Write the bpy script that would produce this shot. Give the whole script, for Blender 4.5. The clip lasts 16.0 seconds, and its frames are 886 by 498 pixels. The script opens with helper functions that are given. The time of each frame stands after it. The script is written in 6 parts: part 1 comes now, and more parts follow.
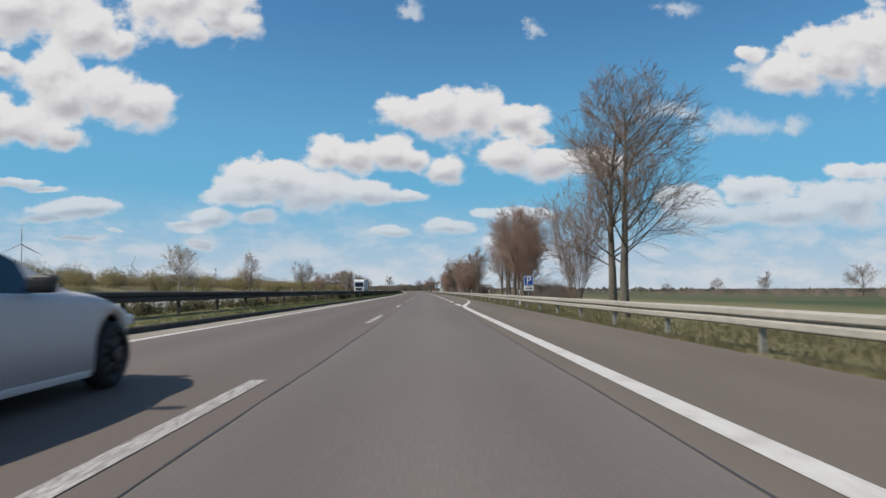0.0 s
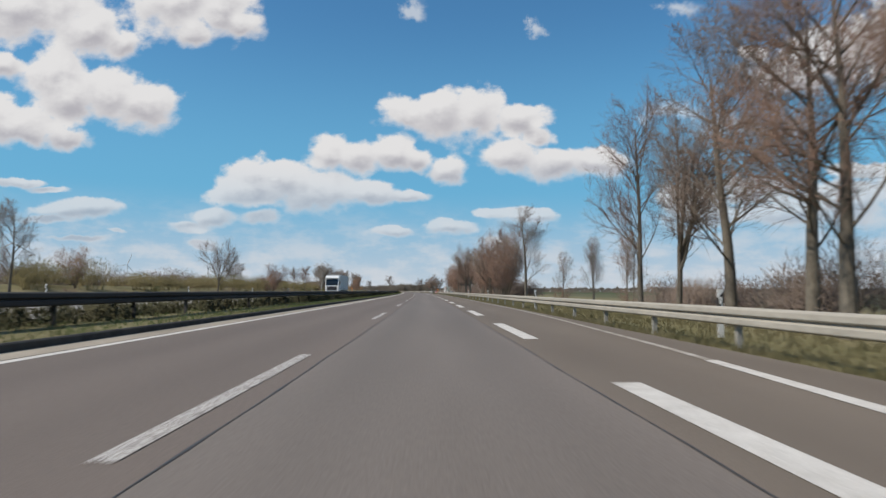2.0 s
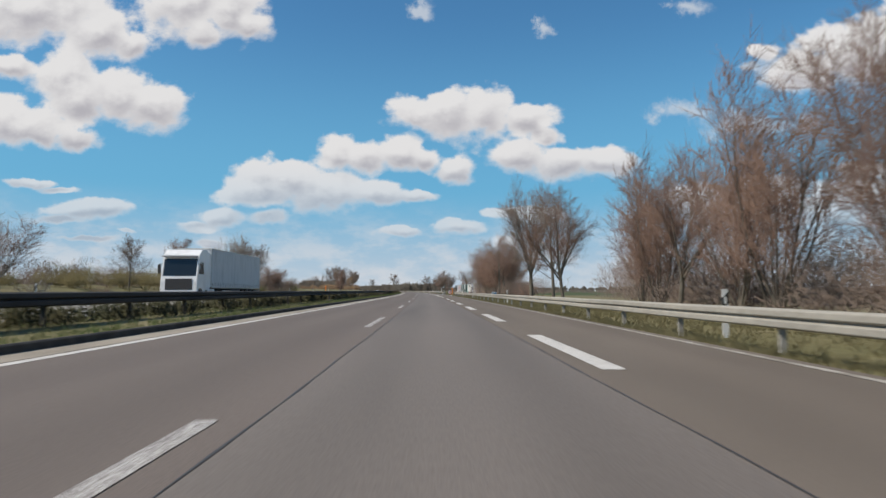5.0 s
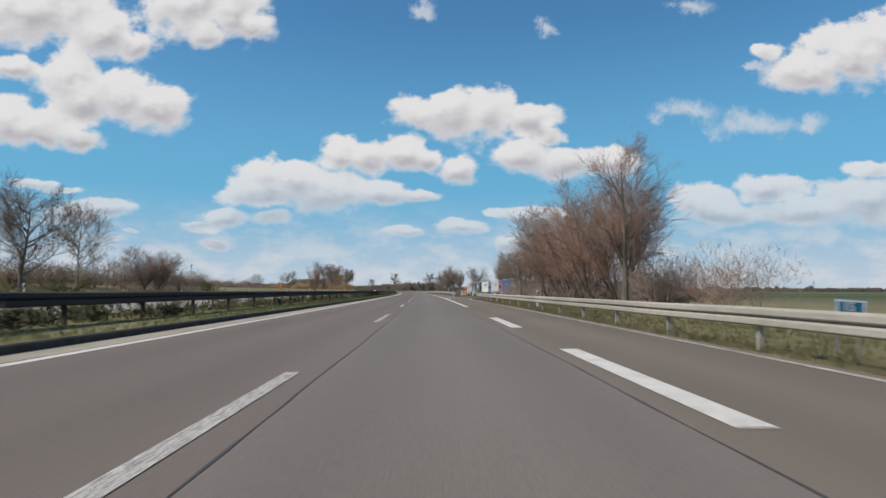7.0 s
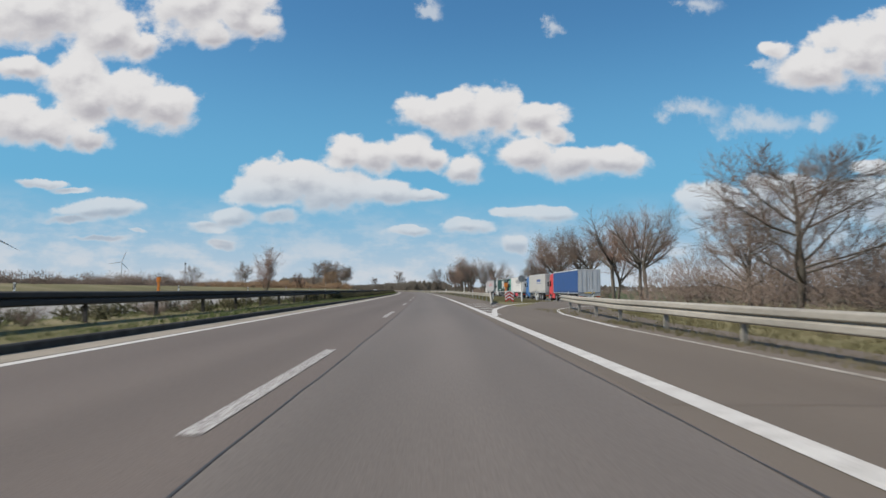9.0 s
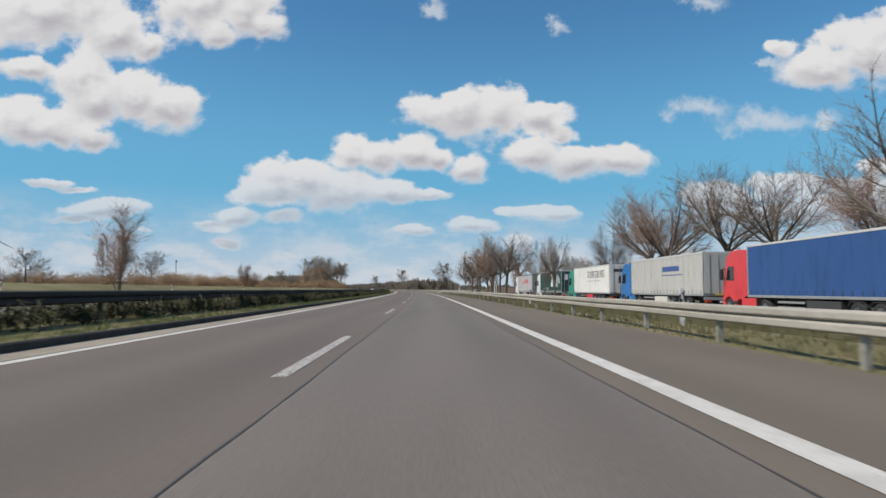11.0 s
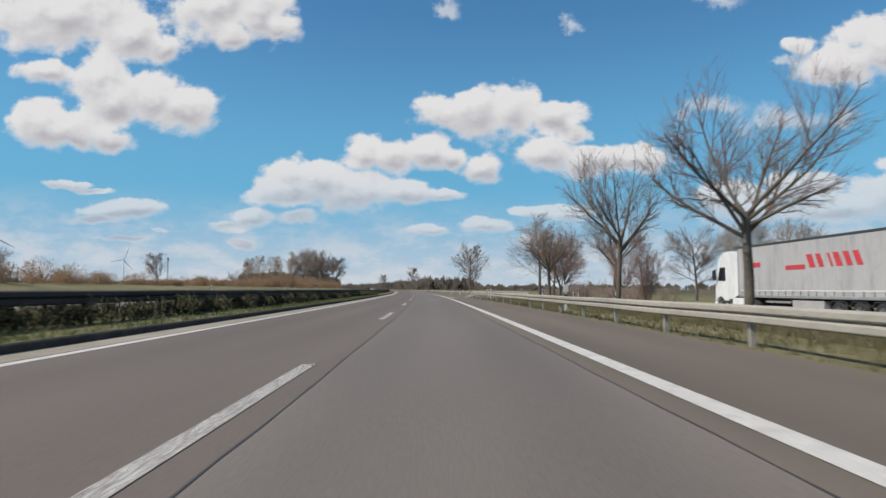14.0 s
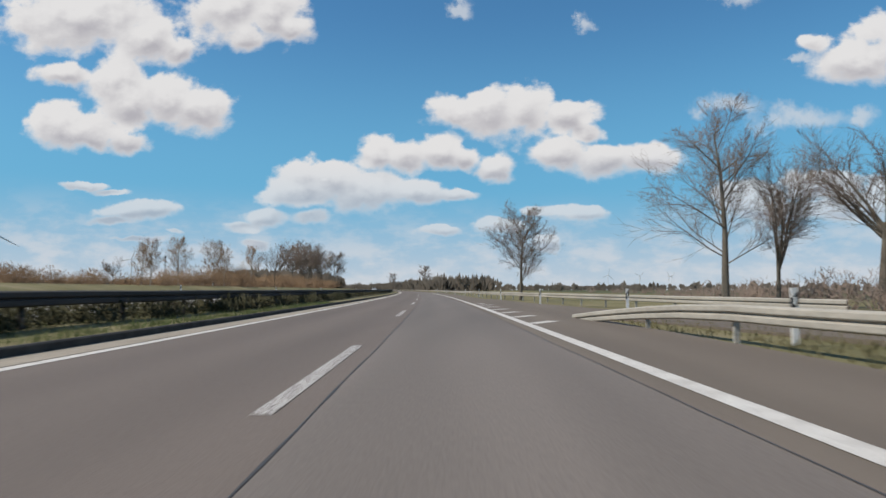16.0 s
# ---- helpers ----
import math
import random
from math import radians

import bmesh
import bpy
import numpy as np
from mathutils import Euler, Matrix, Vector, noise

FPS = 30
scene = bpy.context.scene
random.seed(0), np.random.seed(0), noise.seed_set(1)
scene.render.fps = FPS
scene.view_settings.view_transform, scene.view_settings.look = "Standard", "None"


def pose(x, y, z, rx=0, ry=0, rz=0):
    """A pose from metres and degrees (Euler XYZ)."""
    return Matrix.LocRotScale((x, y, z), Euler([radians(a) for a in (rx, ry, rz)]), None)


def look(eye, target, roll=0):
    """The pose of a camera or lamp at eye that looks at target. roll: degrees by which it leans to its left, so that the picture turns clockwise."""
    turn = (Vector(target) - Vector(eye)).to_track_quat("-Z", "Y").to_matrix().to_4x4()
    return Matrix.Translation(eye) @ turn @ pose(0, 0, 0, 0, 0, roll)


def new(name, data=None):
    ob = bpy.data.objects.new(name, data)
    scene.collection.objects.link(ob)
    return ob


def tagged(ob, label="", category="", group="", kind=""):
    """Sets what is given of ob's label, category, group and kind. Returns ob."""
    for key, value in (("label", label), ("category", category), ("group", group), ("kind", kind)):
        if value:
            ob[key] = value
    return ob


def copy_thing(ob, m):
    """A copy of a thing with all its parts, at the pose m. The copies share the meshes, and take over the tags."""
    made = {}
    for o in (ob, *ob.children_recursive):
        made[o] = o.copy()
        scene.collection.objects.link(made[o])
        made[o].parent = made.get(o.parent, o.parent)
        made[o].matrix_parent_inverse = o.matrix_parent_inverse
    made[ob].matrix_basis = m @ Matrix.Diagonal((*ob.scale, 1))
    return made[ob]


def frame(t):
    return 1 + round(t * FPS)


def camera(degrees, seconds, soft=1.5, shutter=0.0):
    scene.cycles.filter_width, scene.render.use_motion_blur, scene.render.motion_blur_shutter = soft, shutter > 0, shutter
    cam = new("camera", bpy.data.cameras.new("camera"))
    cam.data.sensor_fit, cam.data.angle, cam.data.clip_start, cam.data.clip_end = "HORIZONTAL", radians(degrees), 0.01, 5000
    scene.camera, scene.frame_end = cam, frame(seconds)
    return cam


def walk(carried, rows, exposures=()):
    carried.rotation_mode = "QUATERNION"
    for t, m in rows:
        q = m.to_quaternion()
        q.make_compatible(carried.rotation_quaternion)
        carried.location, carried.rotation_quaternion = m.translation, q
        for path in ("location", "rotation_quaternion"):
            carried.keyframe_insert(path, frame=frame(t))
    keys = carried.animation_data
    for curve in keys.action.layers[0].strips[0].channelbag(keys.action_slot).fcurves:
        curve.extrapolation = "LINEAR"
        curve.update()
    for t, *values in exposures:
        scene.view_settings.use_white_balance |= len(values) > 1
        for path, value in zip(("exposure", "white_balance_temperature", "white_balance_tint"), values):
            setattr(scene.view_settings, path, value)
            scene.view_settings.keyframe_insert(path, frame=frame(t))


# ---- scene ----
cam = camera(68.69, 16.0, soft=1.5, shutter=0.15)
ROWS = [
    (0.0, pose(1.786, 0.000, 0.937, 93.681, 0, -1.176)),
    (0.5, pose(1.798, 12.815, 0.937, 93.690, 0, -1.218)),
    (1.0, pose(1.775, 25.630, 0.937, 93.694, 0, -1.194)),
    (1.5, pose(1.720, 38.445, 0.937, 93.693, 0, -1.111)),
    (2.0, pose(1.635, 51.260, 0.937, 93.689, 0, -0.979)),
    (2.5, pose(1.525, 64.075, 0.937, 93.684, 0, -0.812)),
    (3.0, pose(1.391, 76.890, 0.937, 93.678, 0, -0.648)),
    (3.5, pose(1.238, 89.705, 0.937, 93.673, 0, -0.519)),
    (4.0, pose(1.067, 102.520, 0.937, 93.670, 0, -0.427)),
    (4.5, pose(0.880, 115.335, 0.937, 93.669, 0, -0.343)),
    (5.0, pose(0.680, 128.150, 0.937, 93.670, 0, -0.289)),
    (5.5, pose(0.467, 140.965, 0.937, 93.673, 0, -0.347)),
    (6.0, pose(0.240, 153.780, 0.937, 93.674, 0, -0.272)),
    (6.5, pose(-0.001, 166.595, 0.937, 93.673, 0, -0.171)),
    (7.0, pose(-0.259, 179.410, 0.937, 93.669, 0, -0.040)),
    (7.5, pose(-0.535, 192.225, 0.937, 93.661, 0, 0.068)),
    (8.0, pose(-0.831, 205.040, 0.937, 93.649, 0, 0.182)),
    (8.5, pose(-1.148, 217.855, 0.937, 93.634, 0, 0.327)),
    (9.0, pose(-1.486, 230.670, 0.937, 93.617, 0, 0.517)),
    (9.5, pose(-1.848, 243.485, 0.937, 93.597, 0, 0.675)),
    (10.0, pose(-2.234, 256.300, 0.937, 93.578, 0, 0.804)),
    (10.5, pose(-2.648, 269.115, 0.937, 93.562, 0, 0.736)),
    (11.0, pose(-3.092, 281.930, 0.937, 93.549, 0, 0.922)),
    (11.5, pose(-3.571, 294.745, 0.937, 93.541, 0, 1.141)),
    (12.0, pose(-4.089, 307.560, 0.937, 93.538, 0, 1.432)),
    (12.5, pose(-4.648, 320.375, 0.937, 93.539, 0, 1.590)),
    (13.0, pose(-5.250, 333.190, 0.937, 93.542, 0, 1.710)),
    (13.5, pose(-5.897, 346.005, 0.937, 93.548, 0, 1.891)),
    (14.0, pose(-6.592, 358.820, 0.937, 93.555, 0, 2.133)),
    (14.5, pose(-7.337, 371.635, 0.937, 93.561, 0, 2.390)),
    (15.0, pose(-8.134, 384.450, 0.937, 93.566, 0, 2.665)),
    (15.5, pose(-8.985, 397.265, 0.937, 93.568, 0, 2.964)),
    (16.0, pose(-9.893, 410.080, 0.937, 93.567, 0, 3.270)),
]
walk(cam, ROWS, exposures=((0.0, 0.0), (16.0, 0.0)))

# ---------------------------------------------------------------- light
SUN_ELEV, SUN_FROM = 48.0, 110.0          # degrees; the sun stands to the left of the carriageway, a little behind


def node(nt, kind, **props):
    n = nt.nodes.new(kind)
    for key, value in props.items():
        if key == "operation":
            n.operation = value
        elif key == "blend":
            n.blend_type = value
        elif key == "dtype":
            n.data_type = value
    return n


def sky_world():
    w = bpy.data.worlds.new("sky")
    scene.world = w
    w.use_nodes = True
    nt = w.node_tree
    nt.nodes.clear()
    lk = nt.links.new
    out = nt.nodes.new("ShaderNodeOutputWorld")
    bg = nt.nodes.new("ShaderNodeBackground")
    lk(bg.outputs[0], out.inputs[0])
    sky = nt.nodes.new("ShaderNodeTexSky")
    sky.sky_type = "NISHITA"
    sky.sun_disc = False
    sky.sun_elevation = radians(SUN_ELEV)
    sky.sun_rotation = radians(-SUN_FROM)
    sky.air_density, sky.dust_density, sky.ozone_density = 1.25, 0.6, 2.2
    tc = nt.nodes.new("ShaderNodeTexCoord")

    def vm(op, a, b=None, c=None):
        n = node(nt, "ShaderNodeVectorMath", operation=op)
        for i, v in enumerate((a, b, c)):
            if v is None:
                continue
            if isinstance(v, (tuple, list)):
                n.inputs[i].default_value = v
            else:
                lk(v, n.inputs[i])
        return n.outputs["Value"] if op in ("LENGTH", "DOT_PRODUCT") else n.outputs[0]

    def mm(op, a, b=None, c=None, clamp=False):
        n = node(nt, "ShaderNodeMath", operation=op)
        n.use_clamp = clamp
        for i, v in enumerate((a, b, c)):
            if v is None:
                continue
            if isinstance(v, (int, float)):
                n.inputs[i].default_value = v
            else:
                lk(v, n.inputs[i])
        return n.outputs[0]

    def noise_tex(vec, scale, detail, rough):
        n = nt.nodes.new("ShaderNodeTexNoise")
        n.inputs["Scale"].default_value, n.inputs["Detail"].default_value, n.inputs["Roughness"].default_value = scale, detail, rough
        lk(vec, n.inputs["Vector"])
        return n.outputs["Fac"], n.outputs["Color"]

    def ramp(v, a, b):
        n = nt.nodes.new("ShaderNodeMapRange")
        n.interpolation_type = "SMOOTHSTEP"
        n.inputs["From Min"].default_value, n.inputs["From Max"].default_value = a, b
        lk(v, n.inputs["Value"])
        return n.outputs["Result"]

    # direction -> flat coordinates of the sky ahead, in units of the tangent: u to the right, v up
    d = tc.outputs["Generated"]
    ahead = vm("DOT_PRODUCT", d, (AHEAD[0], AHEAD[1], 0))
    right = vm("DOT_PRODUCT", d, (AHEAD[1], -AHEAD[0], 0))
    up = vm("DOT_PRODUCT", d, (0, 0, 1))
    safe = mm("MAXIMUM", ahead, 0.15)
    comb = nt.nodes.new("ShaderNodeCombineXYZ")
    lk(mm("DIVIDE", right, safe), comb.inputs[0])
    lk(mm("DIVIDE", up, safe), comb.inputs[1])
    flat = comb.outputs[0]

    def field(p, blobs, broad=False):
        """How far a direction lies outside the nearest cloud head; heads rise higher than they hang."""
        sp = nt.nodes.new("ShaderNodeSeparateXYZ")
        lk(p, sp.inputs[0])
        u_, v_ = sp.outputs[0], sp.outputs[1]
        acc = None
        blend = 0.25 if not broad else 0.6
        for u, v, ru, rise, hang in blobs:
            a = mm("MULTIPLY_ADD", u_, 1 / ru, -u / ru)
            b = mm("MAXIMUM", mm("MULTIPLY_ADD", v_, 1 / rise, -v / rise), mm("MULTIPLY_ADD", v_, -1 / hang, v / hang))
            ln = mm("SQRT", mm("MULTIPLY_ADD", b, b, mm("MULTIPLY", a, a)))
            acc = ln if acc is None else mm("SMOOTH_MIN", acc, ln, blend)
        return acc

    # cumulus: lumpy white heads over soft grey bases
    _, c1 = noise_tex(flat, 9.0, 2.0, 0.5)
    _, c2 = noise_tex(flat, 38.0, 4.0, 0.55)
    bent = vm("MULTIPLY_ADD", vm("SUBTRACT", c1, (0.5, 0.5, 0.5)), (0.045, 0.030, 0), flat)
    bent = vm("MULTIPLY_ADD", vm("SUBTRACT", c2, (0.5, 0.5, 0.5)), (0.016, 0.012, 0), bent)
    grain = vm("MULTIPLY", flat, (1.0, 1.3, 1.0))
    lumps, _ = noise_tex(grain, 20.0, 7.0, 0.56)
    above, _ = noise_tex(vm("ADD", grain, (-0.008, 0.016, 0)), 20.0, 4.0, 0.5)
    below, _ = noise_tex(grain, 20.0, 4.0, 0.5)
    ln0 = field(bent, CLOUDS)
    sag = vm("ADD", flat, (0.004, -0.016, 0))
    slope = mm("SUBTRACT", field(vm("ADD", flat, (-0.004, 0.016, 0)), CLOUDS, True), field(sag, CLOUDS, True))
    d0 = mm("ADD", mm("SUBTRACT", 1.20, ln0), mm("MULTIPLY_ADD", lumps, 1.7, -0.85))
    # crisp sunlit tops, frayed bases; the low clouds far off are thin
    sharp = mm("MULTIPLY_ADD", ramp(slope, -0.7, 0.7), -0.32, 0.62)
    span = nt.nodes.new("ShaderNodeMapRange")
    span.interpolation_type = "SMOOTHSTEP"
    span.inputs["From Min"].default_value = -0.05
    lk(sharp, span.inputs["From Max"])
    lk(d0, span.inputs["Value"])
    cover = mm("MULTIPLY", span.outputs["Result"], mm("MULTIPLY_ADD", ramp(up, 0.06, 0.22), 0.45, 0.55))
    relief = mm("MULTIPLY", mm("SUBTRACT", below, above), 2.2)
    lit = ramp(mm("ADD", slope, relief), -1.0, 0.55)
    thick = ramp(d0, 0.0, 0.9)
    # thin veils
    fv, cv = noise_tex(flat, 14.0, 7.0, 0.65)
    torn = vm("MULTIPLY_ADD", vm("SUBTRACT", cv, (0.5, 0.5, 0.5)), (0.14, 0.09, 0), flat)
    veil = mm("MULTIPLY", ramp(mm("ADD", mm("SUBTRACT", 1.0, field(torn, VEILS)), mm("MULTIPLY_ADD", fv, 2.0, -0.85)), 0.0, 1.0), 0.75)
    # loose clouds over the rest of the sky, behind and overhead
    sep = nt.nodes.new("ShaderNodeSeparateXYZ")
    lk(d, sep.inputs[0])
    plane = nt.nodes.new("ShaderNodeCombineXYZ")
    high = mm("MAXIMUM", sep.outputs[2], 0.05)
    lk(mm("DIVIDE", sep.outputs[0], high), plane.inputs[0])
    lk(mm("DIVIDE", sep.outputs[1], high), plane.inputs[1])
    fr, _ = noise_tex(plane.outputs[0], 1.1, 6.0, 0.55)
    rest = mm("MULTIPLY", ramp(fr, 0.52, 0.66), mm("SUBTRACT", 1.0, ramp(ahead, 0.45, 0.62)))
    # low haze bank near the horizon
    fh, _ = noise_tex(vm("MULTIPLY", flat, (6.0, 14.0, 0)), 2.0, 6.0, 0.6)
    low = mm("MULTIPLY", ramp(fh, 0.41, 0.63), mm("SUBTRACT", 1.0, ramp(sep.outputs[2], 0.02, 0.15)))
    low = mm("MULTIPLY", low, 0.85)

    def mix(fac, a, b):
        n = node(nt, "ShaderNodeMix", dtype="RGBA")
        if isinstance(fac, float):
            n.inputs["Factor"].default_value = fac
        else:
            lk(fac, n.inputs["Factor"])
        for key, v in ((6, a), (7, b)):
            if isinstance(v, tuple):
                n.inputs[key].default_value = v
            else:
                lk(v, n.inputs[key])
        return n.outputs[2]

    scaled = vm("MULTIPLY", sky.outputs[0], SKY_TINT)
    mid = mix(mm("SUBTRACT", 1.0, ramp(sep.outputs[2], 0.02, 0.42)), scaled, SKY_LOW)
    haze = mix(mm("SUBTRACT", 1.0, ramp(sep.outputs[2], -0.03, 0.16)), mid, HAZE)
    shade = mix(mm("MULTIPLY", thick, mm("SUBTRACT", 1.0, lit)), CLOUD_WHITE, CLOUD_GREY)
    c = mix(low, haze, CLOUD_FAR)
    c = mix(veil, c, CLOUD_FAR)
    c = mix(cover, c, shade)
    c = mix(rest, c, CLOUD_WHITE)
    lk(c, bg.inputs["Color"])
    bg.inputs["Strength"].default_value = 0.1
    w.cycles.sampling_method = "MANUAL"
    w.cycles.sample_map_resolution = 512


SKY_TINT = (0.465, 0.885, 1.11)
SKY_LOW, HAZE = (1.45, 4.3, 6.7, 1), (5.3, 6.0, 6.7, 1)
CLOUD_WHITE, CLOUD_GREY, CLOUD_FAR = (7.6, 7.5, 7.5, 1), (4.5, 4.4, 4.75, 1), (6.1, 6.5, 7.0, 1)
# the way the sky's map faces: the carriageway's heading half way along
AHEAD = (math.sin(radians(1.18 - 23 / 1147 * 57.2958)), math.cos(radians(1.18 - 23 / 1147 * 57.2958)))


def sky_spots(*spots):
    """Cloud heads: bearing and height over the horizon, half width, rise and hang, all in thousandths of the distance."""
    return [tuple(k / 1000 for k in spot) for spot in spots]


CLOUDS = (
    sky_spots((-652, 442, 135, 65, 57), (-534, 403, 67, 39, 38), (-480, 389, 38, 18, 26))
    + sky_spots((-401, 456, 67, 55, 55), (-329, 446, 49, 46, 50), (-302, 414, 32, 28, 22), (-373, 405, 32, 27, 27))
    + sky_spots((-675, 351, 54, 20, 20), (-590, 341, 55, 40, 43), (-566, 296, 62, 45, 34), (-509, 305, 62, 45, 45), (-450, 287, 52, 38, 36))
    + sky_spots((-681, 265, 53, 41, 40), (-631, 251, 55, 41, 30), (-573, 238, 40, 20, 20))
    + sky_spots((-641, 169, 42, 7, 8), (-588, 159, 32, 6, 6), (-240, 157, 11, 5, 5))
    + sky_spots((-560, 125, 53, 16, 16), (-521, 126, 42, 14, 12), (-590, 111, 44, 7, 7), (-541, 82, 48, 4, 5), (-484, 93, 16, 4, 4))
    + sky_spots((-271, 172, 46, 36, 27), (-227, 172, 44, 27, 35), (-279, 144, 66, 19, 18), (-174, 153, 66, 32, 32), (-103, 148, 53, 23, 19), (-42, 146, 35, 9, 11))
    + sky_spots((-161, 211, 39, 30, 25), (-117, 206, 44, 25, 28), (-64, 210, 40, 30, 27), (-20, 202, 26, 18, 16), (24, 184, 26, 23, 20))
    + sky_spots((-42, 273, 41, 32, 23), (11, 278, 55, 38, 45), (73, 282, 42, 38, 54), (139, 268, 44, 27, 25), (166, 246, 26, 18, 20))
    + sky_spots((126, 210, 53, 27, 27), (187, 201, 55, 23, 28), (257, 197, 48, 25, 23))
    + sky_spots((-340, 113, 33, 14, 14), (-370, 100, 33, 9, 9), (-270, 113, 35, 11, 12), (-352, 75, 22, 7, 9))
    + sky_spots((-64, 89, 35, 7, 7), (28, 97, 39, 12, 11), (107, 119, 31, 9, 9), (151, 113, 44, 14, 12), (103, 73, 24, 12, 12))
    + sky_spots((570, 340, 62, 36, 31), (642, 367, 67, 55, 50), (714, 385, 62, 64, 63), (514, 375, 30, 15, 15))
    + sky_spots((401, 135, 53, 27, 30), (507, 157, 57, 25, 23), (448, 113, 79, 19, 19), (562, 122, 79, 19, 26), (659, 144, 66, 35, 44), (670, 190, 53, 14, 12))
)
VEILS = sky_spots((-27, 446, 25, 22, 20), (163, 423, 18, 15, 15), (396, 450, 36, 17, 17), (382, 277, 57, 22, 20), (479, 255, 106, 23, 21), (576, 255, 31, 20, 18), (491, 357, 22, 11, 13))
sky_world()

sun_data = bpy.data.lights.new("sun", "SUN")
sun_data.energy, sun_data.angle, sun_data.color = 5.0, radians(0.53), (1.0, 0.91, 0.79)
sun = new("sun", sun_data)
sx, sy = math.sin(radians(-SUN_FROM)), math.cos(radians(-SUN_FROM))
sun.matrix_world = look((0, 0, 60), (-sx * 60, -sy * 60, 60 - 60 * math.tan(radians(SUN_ELEV))))


# ---------------------------------------------------------------- materials
def material(name, colours, scale=3.0, fine=40.0, rough=0.8, metal=0.0, bump=0.2, bump_scale=60.0, spec=0.4, stretch=(1, 1, 1), coat=0.0, vary=0.0, fine_amount=0.35):
    """A surface of up to three colours mixed by coarse stains, with fine grain, relief and a change from piece to piece."""
    m = bpy.data.materials.new(name)
    m.use_nodes = True
    nt = m.node_tree
    lk = nt.links.new
    b = nt.nodes["Principled BSDF"]
    tc = nt.nodes.new("ShaderNodeTexCoord")
    mp = nt.nodes.new("ShaderNodeMapping")
    mp.inputs["Scale"].default_value = stretch
    geo = nt.nodes.new("ShaderNodeNewGeometry")
    lk(geo.outputs["Position"], mp.inputs["Vector"])
    n1 = nt.nodes.new("ShaderNodeTexNoise")
    n1.inputs["Scale"].default_value, n1.inputs["Detail"].default_value, n1.inputs["Roughness"].default_value = scale, 5, 0.6
    n2 = nt.nodes.new("ShaderNodeTexNoise")
    n2.inputs["Scale"].default_value, n2.inputs["Detail"].default_value = fine, 3
    lk(mp.outputs[0], n1.inputs["Vector"])
    lk(mp.outputs[0], n2.inputs["Vector"])
    ramp = nt.nodes.new("ShaderNodeValToRGB")
    cols = [(c[0] * 0.87, c[1] * 0.87, c[2] * 0.87, 1) for c in colours]
    ramp.color_ramp.elements[0].position, ramp.color_ramp.elements[0].color = 0.32, cols[0]
    ramp.color_ramp.elements[1].position, ramp.color_ramp.elements[1].color = 0.68, cols[-1]
    if len(cols) == 3:
        e = ramp.color_ramp.elements.new(0.5)
        e.color = cols[1]
    lk(n1.outputs["Fac"], ramp.inputs["Fac"])
    mx = node(nt, "ShaderNodeMix", dtype="RGBA", blend="OVERLAY")
    mx.inputs["Factor"].default_value = fine_amount
    lk(ramp.outputs["Color"], mx.inputs[6])
    lk(n2.outputs["Fac"], mx.inputs[7])
    col = mx.outputs[2]
    if vary:
        oi = nt.nodes.new("ShaderNodeObjectInfo")
        hs = nt.nodes.new("ShaderNodeHueSaturation")
        mr = nt.nodes.new("ShaderNodeMapRange")
        mr.inputs["To Min"].default_value, mr.inputs["To Max"].default_value = 1 - vary, 1 + vary
        lk(oi.outputs["Random"], mr.inputs["Value"])
        lk(mr.outputs["Result"], hs.inputs["Value"])
        lk(col, hs.inputs["Color"])
        col = hs.outputs["Color"]
    lk(col, b.inputs["Base Color"])
    b.inputs["Metallic"].default_value = metal
    b.inputs["Specular IOR Level"].default_value = spec
    b.inputs["Coat Weight"].default_value = coat
    rr = nt.nodes.new("ShaderNodeMapRange")
    rr.inputs["To Min"].default_value, rr.inputs["To Max"].default_value = max(0.02, rough - 0.12), min(1.0, rough + 0.12)
    lk(n1.outputs["Fac"], rr.inputs["Value"])
    lk(rr.outputs["Result"], b.inputs["Roughness"])
    if bump:
        n3 = nt.nodes.new("ShaderNodeTexNoise")
        n3.inputs["Scale"].default_value, n3.inputs["Detail"].default_value = bump_scale, 4
        lk(mp.outputs[0], n3.inputs["Vector"])
        bp = nt.nodes.new("ShaderNodeBump")
        bp.inputs["Strength"].default_value, bp.inputs["Distance"].default_value = bump, 0.02
        lk(n3.outputs["Fac"], bp.inputs["Height"])
        lk(bp.outputs[0], b.inputs["Normal"])
    return m


def plain(name, colour, rough=0.5, metal=0.0, emit=0.0, spec=0.5, coat=0.0):
    m = material(name, [tuple(k * 0.88 for k in colour), tuple(min(1.0, k * 1.08) for k in colour)], 2.5, 25, rough, metal, 0.05, 30, spec, coat=coat, fine_amount=0.12)
    return m


def glass_material(name):
    m = bpy.data.materials.new(name)
    m.use_nodes = True
    b = m.node_tree.nodes["Principled BSDF"]
    b.inputs["Base Color"].default_value = (0.012, 0.015, 0.017, 1)
    b.inputs["Roughness"].default_value = 0.06
    b.inputs["Specular IOR Level"].default_value = 0.6
    return m


